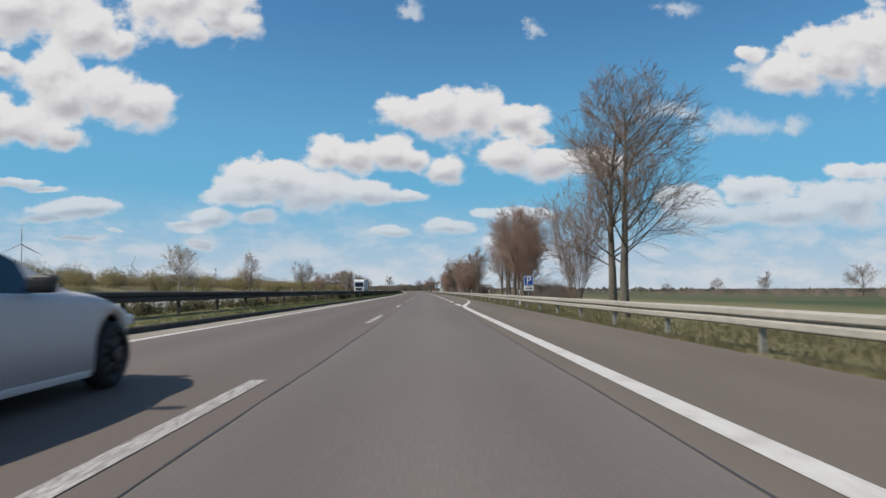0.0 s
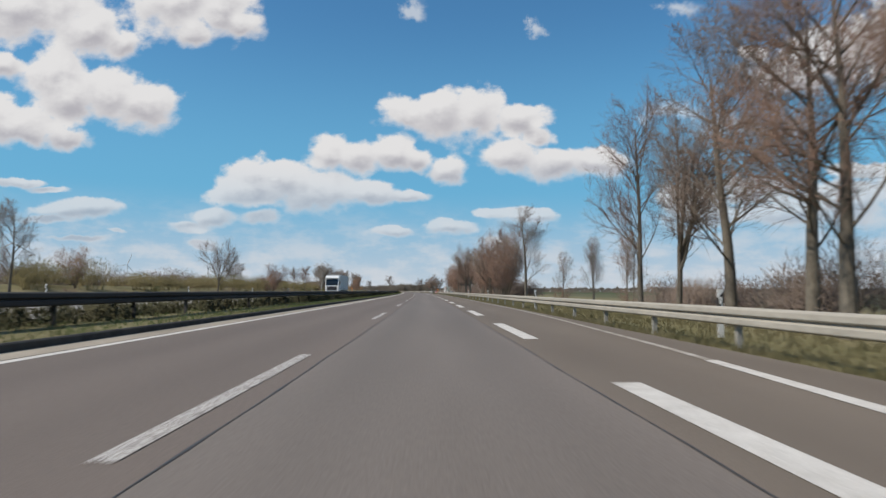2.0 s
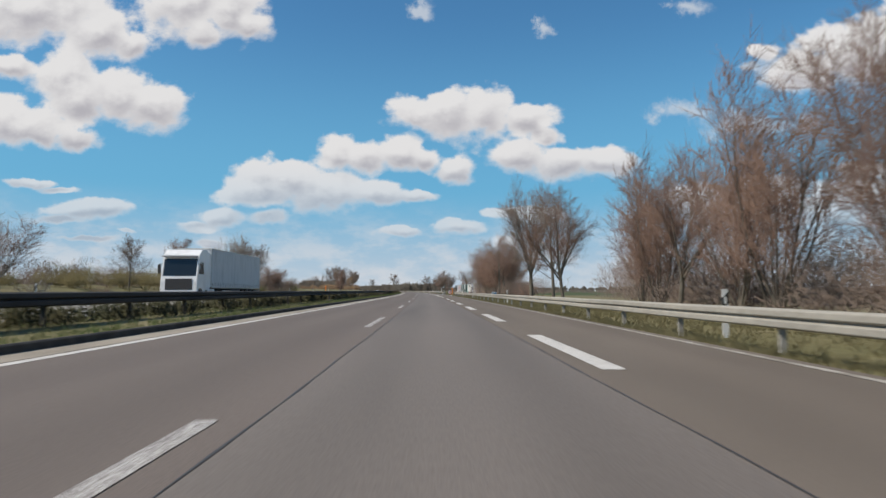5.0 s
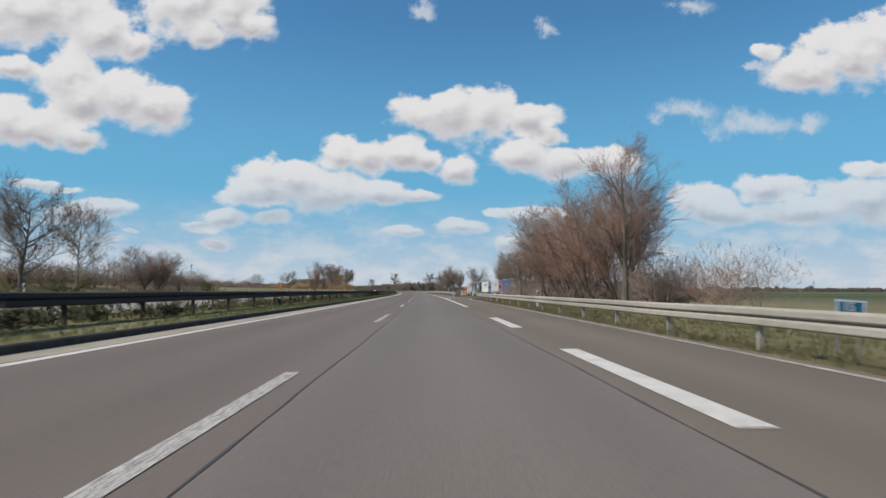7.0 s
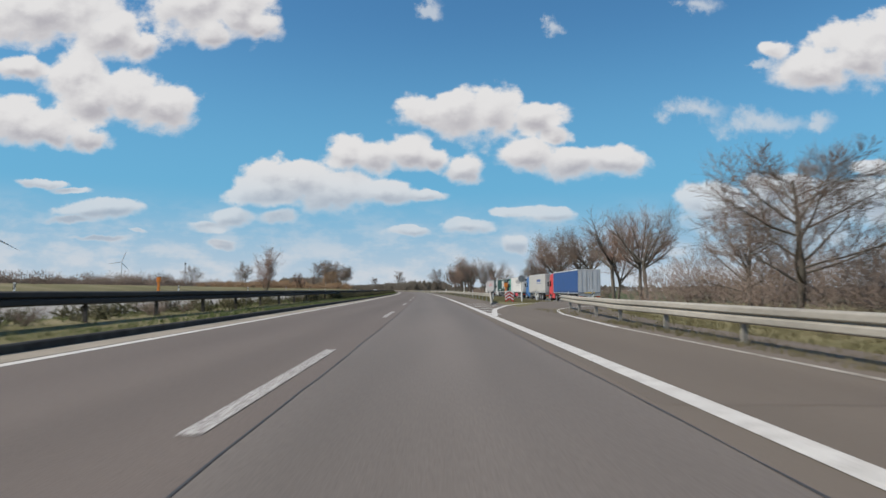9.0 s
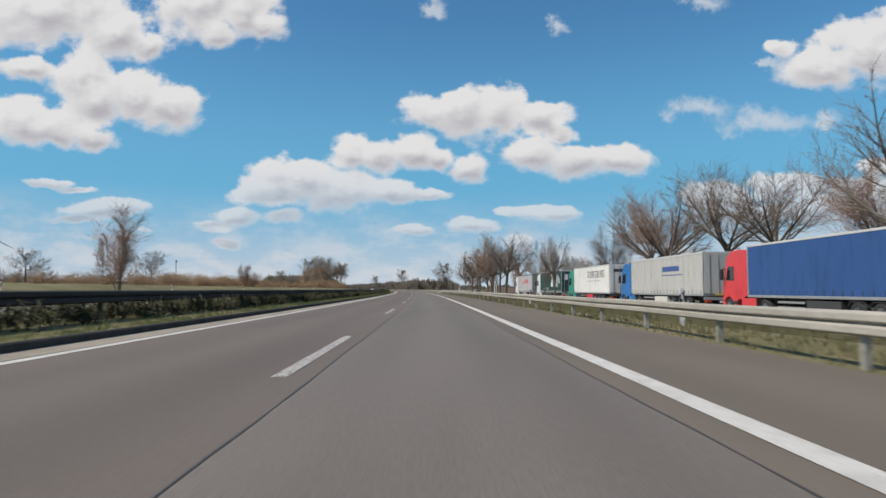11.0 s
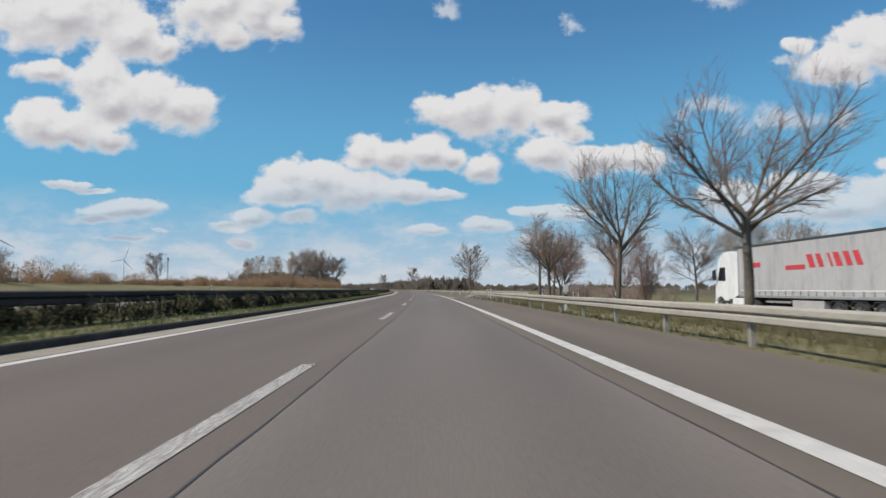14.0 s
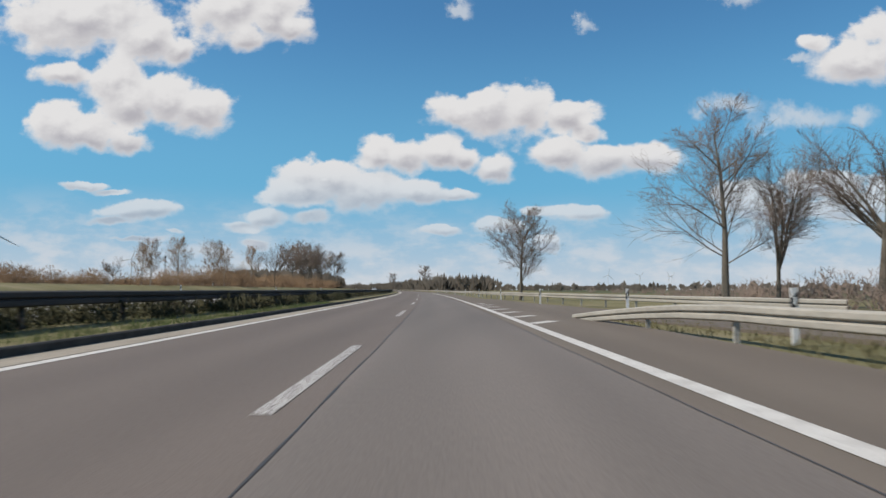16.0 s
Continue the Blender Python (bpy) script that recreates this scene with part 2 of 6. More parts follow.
ASPHALT_LEFT = material("asphalt_left_lane", [(0.127, 0.103, 0.087), (0.140, 0.114, 0.098), (0.152, 0.125, 0.107)], 0.25, 90, 0.86, 0, 0.25, 140, 0.35, (1, 0.10, 1), fine_amount=0.35)
ASPHALT_RIGHT = material("asphalt_right_lane", [(0.137, 0.115, 0.098), (0.153, 0.130, 0.113), (0.170, 0.144, 0.126)], 0.45, 60, 0.80, 0, 0.12, 90, 0.4, (1, 0.12, 1), fine_amount=0.28)
ASPHALT_EDGE = material("asphalt_shoulder", [(0.136, 0.111, 0.089), (0.151, 0.124, 0.100), (0.167, 0.139, 0.113)], 0.4, 90, 0.9, 0, 0.3, 120, 0.3, (1, 0.2, 1), fine_amount=0.35)
# paler than the near lanes: sun glare on the far carriageway, as colour
ASPHALT_FAR = material("asphalt_far_carriageway", [(0.24, 0.225, 0.205), (0.30, 0.28, 0.255)], 0.3, 90, 0.75, 0, 0.3, 100, 0.4, (1, 0.1, 1))
SEAM = plain("bitumen_seam", (0.052, 0.047, 0.043), 0.6)
PAINT = material("road_paint", [(0.46, 0.435, 0.40), (0.57, 0.545, 0.51), (0.62, 0.60, 0.56)], 3, 45, 0.75, 0, 0.5, 60, 0.4, fine_amount=0.45)
PAINT_WORN = material("worn_road_paint", [(0.21, 0.185, 0.155), (0.34, 0.31, 0.27), (0.46, 0.43, 0.39)], 1.6, 30, 0.8, 0, 0.4, 60, 0.3, fine_amount=0.6)
CONCRETE = material("gutter_concrete", [(0.23, 0.20, 0.155), (0.30, 0.262, 0.21), (0.35, 0.31, 0.25)], 0.8, 30, 0.9, 0, 0.3, 70, 0.3, (1, 0.4, 1))
# near-black: the shadow on the kerb's road face is painted into the stone
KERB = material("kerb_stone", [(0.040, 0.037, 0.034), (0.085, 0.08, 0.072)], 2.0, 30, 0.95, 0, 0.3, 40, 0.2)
STEEL = material("galvanised_steel", [(0.286, 0.265, 0.226), (0.350, 0.324, 0.277), (0.403, 0.372, 0.320)], 0.9, 14, 0.72, 0.0, 0.05, 20, 0.3, (1, 0.25, 1), fine_amount=0.25)
# median rail steel: the shade of its backlit side is put into the colour
STEEL_SHADED = material("shade_dark_steel", [(0.040, 0.037, 0.036), (0.075, 0.070, 0.068)], 0.8, 14, 0.85, 0.0, 0.05, 20, 0.2, (1, 0.25, 1), fine_amount=0.2)
POST_STEEL = material("post_steel", [(0.27, 0.26, 0.23), (0.38, 0.36, 0.32)], 5, 20, 0.7, 0.0, 0.05, 20, 0.3, vary=0.15)
# median posts, darkened in colour like their backlit rail
POST_SHADED = material("shade_dark_post", [(0.045, 0.042, 0.04), (0.09, 0.085, 0.08)], 5, 20, 0.8, 0.0, 0.05, 20, 0.2, vary=0.15)
BLADES = material("grass_blades", [(0.070, 0.108, 0.030), (0.125, 0.150, 0.055), (0.21, 0.195, 0.100)], 0.5, 9, 0.8, 0, 0, 12, 0.2, fine_amount=0.4)
BLADES_DRY = material("dry_grass_blades", [(0.155, 0.140, 0.066), (0.215, 0.188, 0.098), (0.270, 0.232, 0.135)], 0.5, 9, 0.85, 0, 0, 12, 0.2, fine_amount=0.4)
BARK = material("grey_bark", [(0.085, 0.072, 0.058), (0.140, 0.121, 0.097), (0.185, 0.163, 0.132)], 2.5, 22, 0.95, 0, 0.6, 16, 0.2, (1, 1, 0.35), fine_amount=0.5)
TWIG = material("brown_twigs", [(0.135, 0.105, 0.087), (0.215, 0.168, 0.138)], 0.6, 6, 0.9, 0, 0, 10, 0.2, vary=0.22)
TWIG_RED = material("reddish_twigs", [(0.165, 0.108, 0.083), (0.250, 0.167, 0.130)], 0.6, 6, 0.9, 0, 0, 10, 0.2, vary=0.2)
TWIG_OLIVE = material("olive_twigs", [(0.115, 0.102, 0.045), (0.215, 0.178, 0.088)], 0.25, 6, 0.9, 0, 0, 10, 0.2, vary=0.25)
BARK_PALE = material("pale_bark", [(0.20, 0.185, 0.16), (0.34, 0.32, 0.285), (0.44, 0.42, 0.38)], 2.5, 22, 0.9, 0, 0.5, 16, 0.2, (1, 1, 0.35), fine_amount=0.5)
TWIG_PALE = material("pale_twigs", [(0.19, 0.165, 0.14), (0.30, 0.265, 0.225)], 0.6, 6, 0.9, 0, 0, 10, 0.2, vary=0.2)
TWIG_WILLOW = material("orange_brown_twigs", [(0.200, 0.128, 0.074), (0.310, 0.208, 0.125)], 0.12, 6, 0.9, 0, 0, 10, 0.2, vary=0.2)
# dark olive, with the shade beneath the median rail mixed into the colour
TWIG_DARK = material("shade_dark_twigs", [(0.032, 0.036, 0.016), (0.075, 0.068, 0.038)], 0.4, 6, 0.9, 0, 0, 10, 0.2, vary=0.25)
WOODLAND = material("woodland_twigs", [(0.105, 0.092, 0.077), (0.175, 0.153, 0.128)], 0.05, 2, 0.95, 0, 0, 10, 0.15)
LEAF = material("young_leaves", [(0.08, 0.105, 0.028), (0.15, 0.165, 0.05)], 0.6, 6, 0.8, 0, 0, 10, 0.25, vary=0.25)
BLOSSOM = material("white_blossom", [(0.50, 0.46, 0.40), (0.66, 0.63, 0.56)], 0.6, 6, 0.8, 0, 0, 10, 0.25)


def studded_paint():
    """Lane paint laid in small studs, with bare asphalt in the gaps."""
    m = material("studded_road_paint", [(0.50, 0.475, 0.44), (0.60, 0.575, 0.54), (0.64, 0.62, 0.58)], 3, 45, 0.75, 0, 0.6, 60, 0.4, fine_amount=0.4)
    nt = m.node_tree
    b = nt.nodes["Principled BSDF"]
    old = b.inputs["Base Color"].links[0].from_socket
    vo = nt.nodes.new("ShaderNodeTexVoronoi")
    vo.inputs["Scale"].default_value = 42
    geo = nt.nodes.new("ShaderNodeNewGeometry")
    nt.links.new(geo.outputs["Position"], vo.inputs["Vector"])
    mr = nt.nodes.new("ShaderNodeMapRange")
    mr.interpolation_type = "SMOOTHSTEP"
    mr.inputs["From Min"].default_value, mr.inputs["From Max"].default_value = 0.44, 0.60
    nt.links.new(vo.outputs["Distance"], mr.inputs["Value"])
    mx = node(nt, "ShaderNodeMix", dtype="RGBA")
    nt.links.new(mr.outputs["Result"], mx.inputs["Factor"])
    nt.links.new(old, mx.inputs[6])
    mx.inputs[7].default_value = (0.14, 0.12, 0.11, 1)
    nt.links.new(mx.outputs[2], b.inputs["Base Color"])
    return m


def worn_lane(m, middle):
    """Polished wheel tracks either side of a paler, dusty lane middle, uneven along the way."""
    nt = m.node_tree
    b = nt.nodes["Principled BSDF"]
    lk = nt.links.new
    old = b.inputs["Base Color"].links[0].from_socket
    at_ = nt.nodes.new("ShaderNodeAttribute")
    at_.attribute_name = "across"
    geo = nt.nodes.new("ShaderNodeNewGeometry")
    mp = nt.nodes.new("ShaderNodeMapping")
    mp.inputs["Scale"].default_value = (0.9, 0.05, 1)
    lk(geo.outputs["Position"], mp.inputs["Vector"])
    nz = nt.nodes.new("ShaderNodeTexNoise")
    nz.inputs["Scale"].default_value, nz.inputs["Detail"].default_value = 1.0, 4
    lk(mp.outputs[0], nz.inputs["Vector"])

    def mm(op, a, c):
        n = node(nt, "ShaderNodeMath", operation=op)
        for i, v in enumerate((a, c)):
            if isinstance(v, (int, float)):
                n.inputs[i].default_value = v
            else:
                lk(v, n.inputs[i])
        return n.outputs[0]

    shift = mm("SUBTRACT", at_.outputs["Fac"], middle)
    wave = mm("COSINE", mm("MULTIPLY", shift, 3.4), 0.0)
    gain = mm("ADD", mm("MULTIPLY", wave, 0.055), mm("ADD", mm("MULTIPLY", nz.outputs["Fac"], 0.26), 0.86))
    mx = node(nt, "ShaderNodeVectorMath", operation="SCALE")
    lk(old, mx.inputs[0])
    lk(gain, mx.inputs["Scale"])
    lk(mx.outputs[0], b.inputs["Base Color"])


worn_lane(ASPHALT_LEFT, -1.75)
worn_lane(ASPHALT_RIGHT, 1.85)
worn_lane(ASPHALT_EDGE, 5.0)
STUDS = studded_paint()
WHITE_POST = plain("white_plastic", (0.74, 0.74, 0.72), 0.45)
BLACK = plain("black_plastic", (0.02, 0.02, 0.02), 0.5)
RUBBER = plain("tyre_rubber", (0.022, 0.022, 0.022), 0.85)
RIM = plain("wheel_metal", (0.42, 0.42, 0.43), 0.35, 0.7)
GLASS = glass_material("dark_glass")
BLUE_SIGN = plain("sign_blue", (0.012, 0.085, 0.36), 0.4)
WHITE_SIGN = plain("sign_white", (0.78, 0.78, 0.76), 0.4)
RED_SIGN = plain("sign_red", (0.50, 0.035, 0.025), 0.4)
ORANGE = plain("signal_orange", (0.80, 0.24, 0.03), 0.45)
GREY_METAL = plain("grey_metal", (0.30, 0.30, 0.30), 0.5, 0.6)
TURBINE = plain("turbine_white", (0.72, 0.73, 0.74), 0.4)


# ---------------------------------------------------------------- helpers of the plan
KNOTS_S, KNOTS_K = (-400, 0, 150, 300, 450, 950, 1150, 5000), (1.15e-4, 1.15e-4, 1.10e-4, 2.02e-4, 3.08e-4, 3.08e-4, 0, 0)
GRID_S = np.arange(-600, 4600, 2.0)
_k = np.interp(GRID_S, KNOTS_S, KNOTS_K)
_th = np.concatenate([[0], np.cumsum((_k[1:] + _k[:-1]))])
_th -= np.interp(0, GRID_S, _th)
_x = -np.concatenate([[0], np.cumsum((_th[1:] + _th[:-1]))])
_x -= np.interp(0, GRID_S, _x)


def line_x(s):
    return float(np.interp(s, GRID_S, _x))


def heading(s):
    """Degrees by which the carriageway has turned to the left at s metres along it."""
    return math.degrees(float(np.interp(s, GRID_S, _th)))


def ease(v, a, b):
    k = min(1.0, max(0.0, (v - a) / (b - a)))
    return k * k * (3 - 2 * k)


def dip(s, off):
    """The lorry park lies half a metre lower than the carriageway."""
    if off < 9.0 or s < 282 or s > 424:
        return 0.0
    return 0.5 * ease(s, 282, 302) * (1 - ease(s, 402, 424)) * ease(off, 9.0, 12.4) * (1 - ease(off, 34, 80))


def at(s, off, z=0.0):
    """A place s metres along the carriageway and off metres to the right of its broken line."""
    return (line_x(s) + off, s, z - dip(s, off))


def stand(s, off, z=0.0, turn=0.0):
    return pose(*at(s, off, z), 0, 0, heading(s) + turn)


def mesh(name, verts, faces, mat, smooth=False):
    me = bpy.data.meshes.new(name)
    me.from_pydata([tuple(v) for v in verts], [], [tuple(f) for f in faces])
    for one in (mat if isinstance(mat, (list, tuple)) else [mat]):
        me.materials.append(one)
    if smooth:
        me.shade_smooth()
    me.update()
    return me


def triangles(name, verts, faces, mat):
    """A mesh of triangles from two arrays."""
    me = bpy.data.meshes.new(name)
    n = len(faces)
    me.vertices.add(len(verts))
    me.vertices.foreach_set("co", np.asarray(verts, dtype=np.float32).ravel())
    me.loops.add(3 * n)
    me.loops.foreach_set("vertex_index", np.asarray(faces, dtype=np.int32).ravel())
    me.polygons.add(n)
    me.polygons.foreach_set("loop_start", np.arange(0, 3 * n, 3, dtype=np.int32))
    me.materials.append(mat)
    me.update(calc_edges=True)
    return me


def places(ss, oo):
    """Plan positions for arrays of s and offset."""
    return np.stack([np.interp(ss, GRID_S, _x) + oo, ss], 1)


def finish(bm, name, mat, smooth=False):
    me = bpy.data.meshes.new(name)
    bm.normal_update()
    bm.to_mesh(me)
    bm.free()
    me.materials.append(mat)
    if smooth:
        me.shade_smooth()
    return me


def part(name, data, mat, parent, label="", smooth=False, m=None):
    me = finish(data, name, mat, smooth) if isinstance(data, bmesh.types.BMesh) else data
    ob = new(name, me)
    ob.parent = parent
    if m is not None:
        ob.matrix_basis = m
    return tagged(ob, label)


def box_bm(sx, sy, sz, c=(0, 0, 0), bevel=0.0, segs=2, taper=None):
    bm = bmesh.new()
    bmesh.ops.create_cube(bm, size=1)
    for v in bm.verts:
        v.co = Vector((v.co.x * sx, v.co.y * sy, v.co.z * sz))
        if taper and v.co.z > 0:
            v.co.x *= taper[0]
            v.co.y *= taper[1]
        v.co += Vector(c)
    if bevel:
        bmesh.ops.bevel(bm, geom=bm.edges[:], offset=bevel, segments=segs, profile=0.6, affect="EDGES")
    return bm


def cyl_bm(r, depth, m=None, segs=20, r2=None, bevel=0.0):
    bm = bmesh.new()
    bmesh.ops.create_cone(bm, cap_ends=True, segments=segs, radius1=r, radius2=r if r2 is None else r2, depth=depth)
    if bevel:
        es = [e for e in bm.edges if len(e.link_faces) == 2 and any(len(fc.verts) > 4 for fc in e.link_faces)]
        bmesh.ops.bevel(bm, geom=es, offset=bevel, segments=2, profile=0.6, affect="EDGES")
    if m is not None:
        bmesh.ops.transform(bm, matrix=m, verts=bm.verts)
    return bm


def join_bm(*bms):
    out = bmesh.new()
    for b in bms:
        me = bpy.data.meshes.new("tmp")
        b.to_mesh(me)
        b.free()
        out.from_mesh(me)
        bpy.data.meshes.remove(me)
    return out


def sweep(name, stations, profile, mat, closed=True, smooth=False):
    """A profile of (off, z) swept along the carriageway; stations: (s, shift of off, shift of z)."""
    verts, faces, n = [], [], len(profile)
    for s, so, sz in stations:
        verts += [at(s, po + so, pz + sz) for po, pz in profile]
    for i in range(len(stations) - 1):
        for j in range(n if closed else n - 1):
            k = (j + 1) % n
            faces.append((i * n + j, i * n + k, (i + 1) * n + k, (i + 1) * n + j))
    if closed:
        faces += [tuple(range(n))[::-1], tuple(range((len(stations) - 1) * n, len(stations) * n))]
    me = mesh(name, verts, faces, mat, smooth)
    bm = bmesh.new()
    bm.from_mesh(me)
    bmesh.ops.recalc_face_normals(bm, faces=bm.faces)
    bm.to_mesh(me)
    bm.free()
    return me


def steps(a, b, d):
    n = max(1, int(math.ceil((b - a) / d)))
    return [a + (b - a) * i / n for i in range(n + 1)]


def strip(name, a, b, o1, o2, z, mat, d=8.0, thick=0.0):
    """A level band of the plan between two offsets, or two functions of s."""
    f1 = o1 if callable(o1) else (lambda s: o1)
    f2 = o2 if callable(o2) else (lambda s: o2)
    ss = steps(a, b, d)
    verts, faces = [], []
    for s in ss:
        verts += [at(s, f1(s), z), at(s, f2(s), z)]
    for i in range(len(ss) - 1):
        faces.append((2 * i, 2 * i + 1, 2 * i + 3, 2 * i + 2))
    if thick:
        n = len(verts)
        verts += [(x, y, zz - thick) for x, y, zz in verts]
        for i in range(len(ss) - 1):
            faces.append((n + 2 * i, 2 * i, 2 * i + 2, n + 2 * i + 2))
            faces.append((2 * i + 1, n + 2 * i + 1, n + 2 * i + 3, 2 * i + 3))
        faces.append((0, n, n + 1, 1))
        faces.append((2 * len(ss) - 2, 2 * len(ss) - 1, n + 2 * len(ss) - 1, n + 2 * len(ss) - 2))
    me = mesh(name, verts, faces, mat)
    across = me.attributes.new("across", "FLOAT", "POINT")
    across.data.foreach_set("value", [(f2(s) if k else f1(s)) for s in ss for k in (0, 1)] + [0.0] * (len(verts) - 2 * len(ss)))
    return me


def structure(name, me, label, category):
    return tagged(new(name, me), label, category, kind="structure")


# ---------------------------------------------------------------- ground and carriageways
def ground():
    offs = (-3500, -1200, -500, -220, -110, -60, -42, -33, -29, -25.5, -22.2, -21.2, -10.4, -10.2, -8.6, -6.4, -5.2, -4.86, -4.80, -4.74, 6.45, 6.55, 6.62, 7.2, 8.2, 9.5, 10.6, 12.4, 24, 40, 80, 160, 400, 1200, 3500)
    zs = (7, 4, 2.6, 2.1, 1.9, 1.75, 1.6, 1.45, 1.35, 1.0, 0.15, -0.16, -0.16, 0.04, 0.12, 0.16, 0.12, 0.095, 0.09, -0.16, -0.16, -0.04, -0.042, -0.05, -0.07, -0.07, -0.08, -0.08, -0.08, -0.12, -0.3, -0.5, -0.8, -1.6, -3)
    ss = [-600, -300, -120] + steps(-60, 620, 6.0) + steps(640, 1200, 20) + [1300, 1500, 1800, 2200, 2800, 3600, 4500]
    rng = random.Random(5)
    verts, faces, n = [], [], len(offs)
    for s in ss:
        for o, z in zip(offs, zs):
            k = 0.0 if z < -0.1 and -24 < o < 7 else (0.02 if -11 < o < 9 else 0.06 if abs(o) < 60 else 0.2)
            verts.append(at(s, o, z + rng.uniform(-k, k)))
    for i in range(len(ss) - 1):
        for j in range(n - 1):
            faces.append((i * n + j, i * n + j + 1, (i + 1) * n + j + 1, (i + 1) * n + j))
    me = mesh("ground", verts, faces, GROUND, True)
    return structure("ground", me, "flat farmland with grassy verges and green spring fields", "ground")


def ground_material():
    m = material("field_and_verge", [(0.125, 0.118, 0.054), (0.175, 0.156, 0.078), (0.225, 0.192, 0.112)], 0.22, 7, 0.95, 0, 0.3, 9, 0.15, fine_amount=0.4)
    nt = m.node_tree
    b = nt.nodes["Principled BSDF"]
    lk = nt.links.new
    old = b.inputs["Base Color"].links[0].from_socket
    big = nt.nodes.new("ShaderNodeTexNoise")
    big.inputs["Scale"].default_value, big.inputs["Detail"].default_value = 0.006, 2
    geo = nt.nodes.new("ShaderNodeNewGeometry")
    lk(geo.outputs["Position"], big.inputs["Vector"])
    rp = nt.nodes.new("ShaderNodeValToRGB")
    rp.color_ramp.elements[0].position, rp.color_ramp.elements[0].color = 0.42, (0.050, 0.070, 0.028, 1)
    rp.color_ramp.elements[1].position, rp.color_ramp.elements[1].color = 0.62, (0.115, 0.098, 0.060, 1)
    lk(big.outputs["Fac"], rp.inputs["Fac"])
    sep = nt.nodes.new("ShaderNodeSeparateXYZ")
    lk(geo.outputs["Position"], sep.inputs[0])
    mr = nt.nodes.new("ShaderNodeMapRange")
    mr.inputs["From Min"].default_value, mr.inputs["From Max"].default_value = 22, 34
    lk(sep.outputs[0], mr.inputs["Value"])
    mx = node(nt, "ShaderNodeMix", dtype="RGBA")
    lk(mr.outputs["Result"], mx.inputs["Factor"])
    lk(old, mx.inputs[6])
    lk(rp.outputs["Color"], mx.inputs[7])
    lk(mx.outputs[2], b.inputs["Base Color"])
    return m


GROUND = ground_material()
ground()

S0, S1 = -90, 1500


def exit_line(s):
    return float(np.interp(s, (30, 36, 40, 43.4, 49.2, 55, 62, 72, 82, 245), (3.805, 3.85, 4.0, 4.3, 4.86, 5.3, 5.72, 6.08, 6.28, 6.28)))


road = structure("road", strip("road", S0, S1, -3.93, 0.36, 0.0, ASPHALT_LEFT, 8, 0.15), "worn grey-brown asphalt carriageway with white markings", "road")
lane = part("driving_lane", strip("driving_lane", S0, S1, 0.36, 3.38, 0.0, ASPHALT_RIGHT, 8, 0.15), None, road, "greyer asphalt of the driving lane")
shoulder = part("shoulder", strip("shoulder", S0, S1, 3.38, 6.55, 0.0, ASPHALT_EDGE, 8, 0.15), None, road, "brownish asphalt hard shoulder")


def wavy(off, width, seed):
    return (lambda s: off - width / 2 + 0.008 * math.sin(s * 0.9 + seed) + 0.006 * math.sin(s * 2.7 + seed), lambda s: off + width / 2 + 0.008 * math.sin(s * 0.9 + seed) + 0.006 * math.sin(s * 3.1))


for off, width, seed in ((0.37, 0.018, 0.0), (3.36, 0.020, 2.0)):
    a, b = wavy(off, width, seed)
    part("seam", strip("seam", -40, 460, a, b, 0.004, SEAM, 0.8), None, road, "dark bitumen joint")
gutter = structure("gutter", strip("gutter", S0, S1, -4.62, -3.93, 0.003, CONCRETE, 8, 0.15), "pale concrete edge strip beside the median kerb", "gutter")
kerb = structure("kerb", sweep("kerb", [(s, 0, 0) for s in steps(S0, S1, 8)], [(-4.76, -0.1), (-4.76, 0.125), (-4.73, 0.14), (-4.65, 0.14), (-4.62, 0.115), (-4.61, -0.1)], KERB), "kerb along the grassy median, coloured dark for its shaded face", "kerb")
far_road = structure("road_opposite", strip("road_opposite", S0, S1, -21.4, -10.6, 0.02, ASPHALT_FAR, 8, 0.17), "asphalt carriageway of the oncoming traffic, its sun glare painted pale", "road")
for o in (-20.9, -18.6, -11.2):
    part("edge_line", strip("edge_line", S0, 900, o - 0.08, o + 0.08, 0.026, PAINT, 8), None, far_road)

# markings
part("edge_line", strip("edge_line", S0, S1, -3.86, -3.66, 0.005, PAINT, 6), None, road, "white solid line beside the median")
dash = strip("lane_dash", 0, 6, -0.085, 0.085, 0.006, STUDS, 6)
for v in dash.vertices:
    v.co.x -= line_x(v.co.y)
for k in range(-3, 40):
    s = 0.9 + 18 * k - (0.7 if k == 22 else 0.0)
    part("lane_dash", dash, None, road, m=stand(s, 0, 0.0))
block = strip("block_dash", 0, 6, -0.15, 0.15, 0.006, PAINT, 6)
for v in block.vertices:
    v.co.x -= line_x(v.co.y)
for k in range(-1, 13):
    part("block_dash", block, None, road, m=stand(51.9 + 12 * k, 3.80, 0.0))
part("edge_line", strip("edge_line", S0, 30, 3.68, 3.93, 0.006, PAINT, 6), None, road)
part("edge_line", strip("edge_line", 30, 60, lambda s: exit_line(s) - 0.145 + (s - 30) * 0.0015, lambda s: exit_line(s) + 0.145 - (s - 30) * 0.0019, 0.006, PAINT, 1), None, road)
part("edge_line", strip("edge_line", 60, 248, lambda s: exit_line(s) - 0.07, lambda s: exit_line(s) + 0.06, 0.006, PAINT_WORN, 2), None, road)
part("edge_line", strip("edge_line", 217, S1, 3.68, 3.93, 0.006, PAINT, 6), None, road)


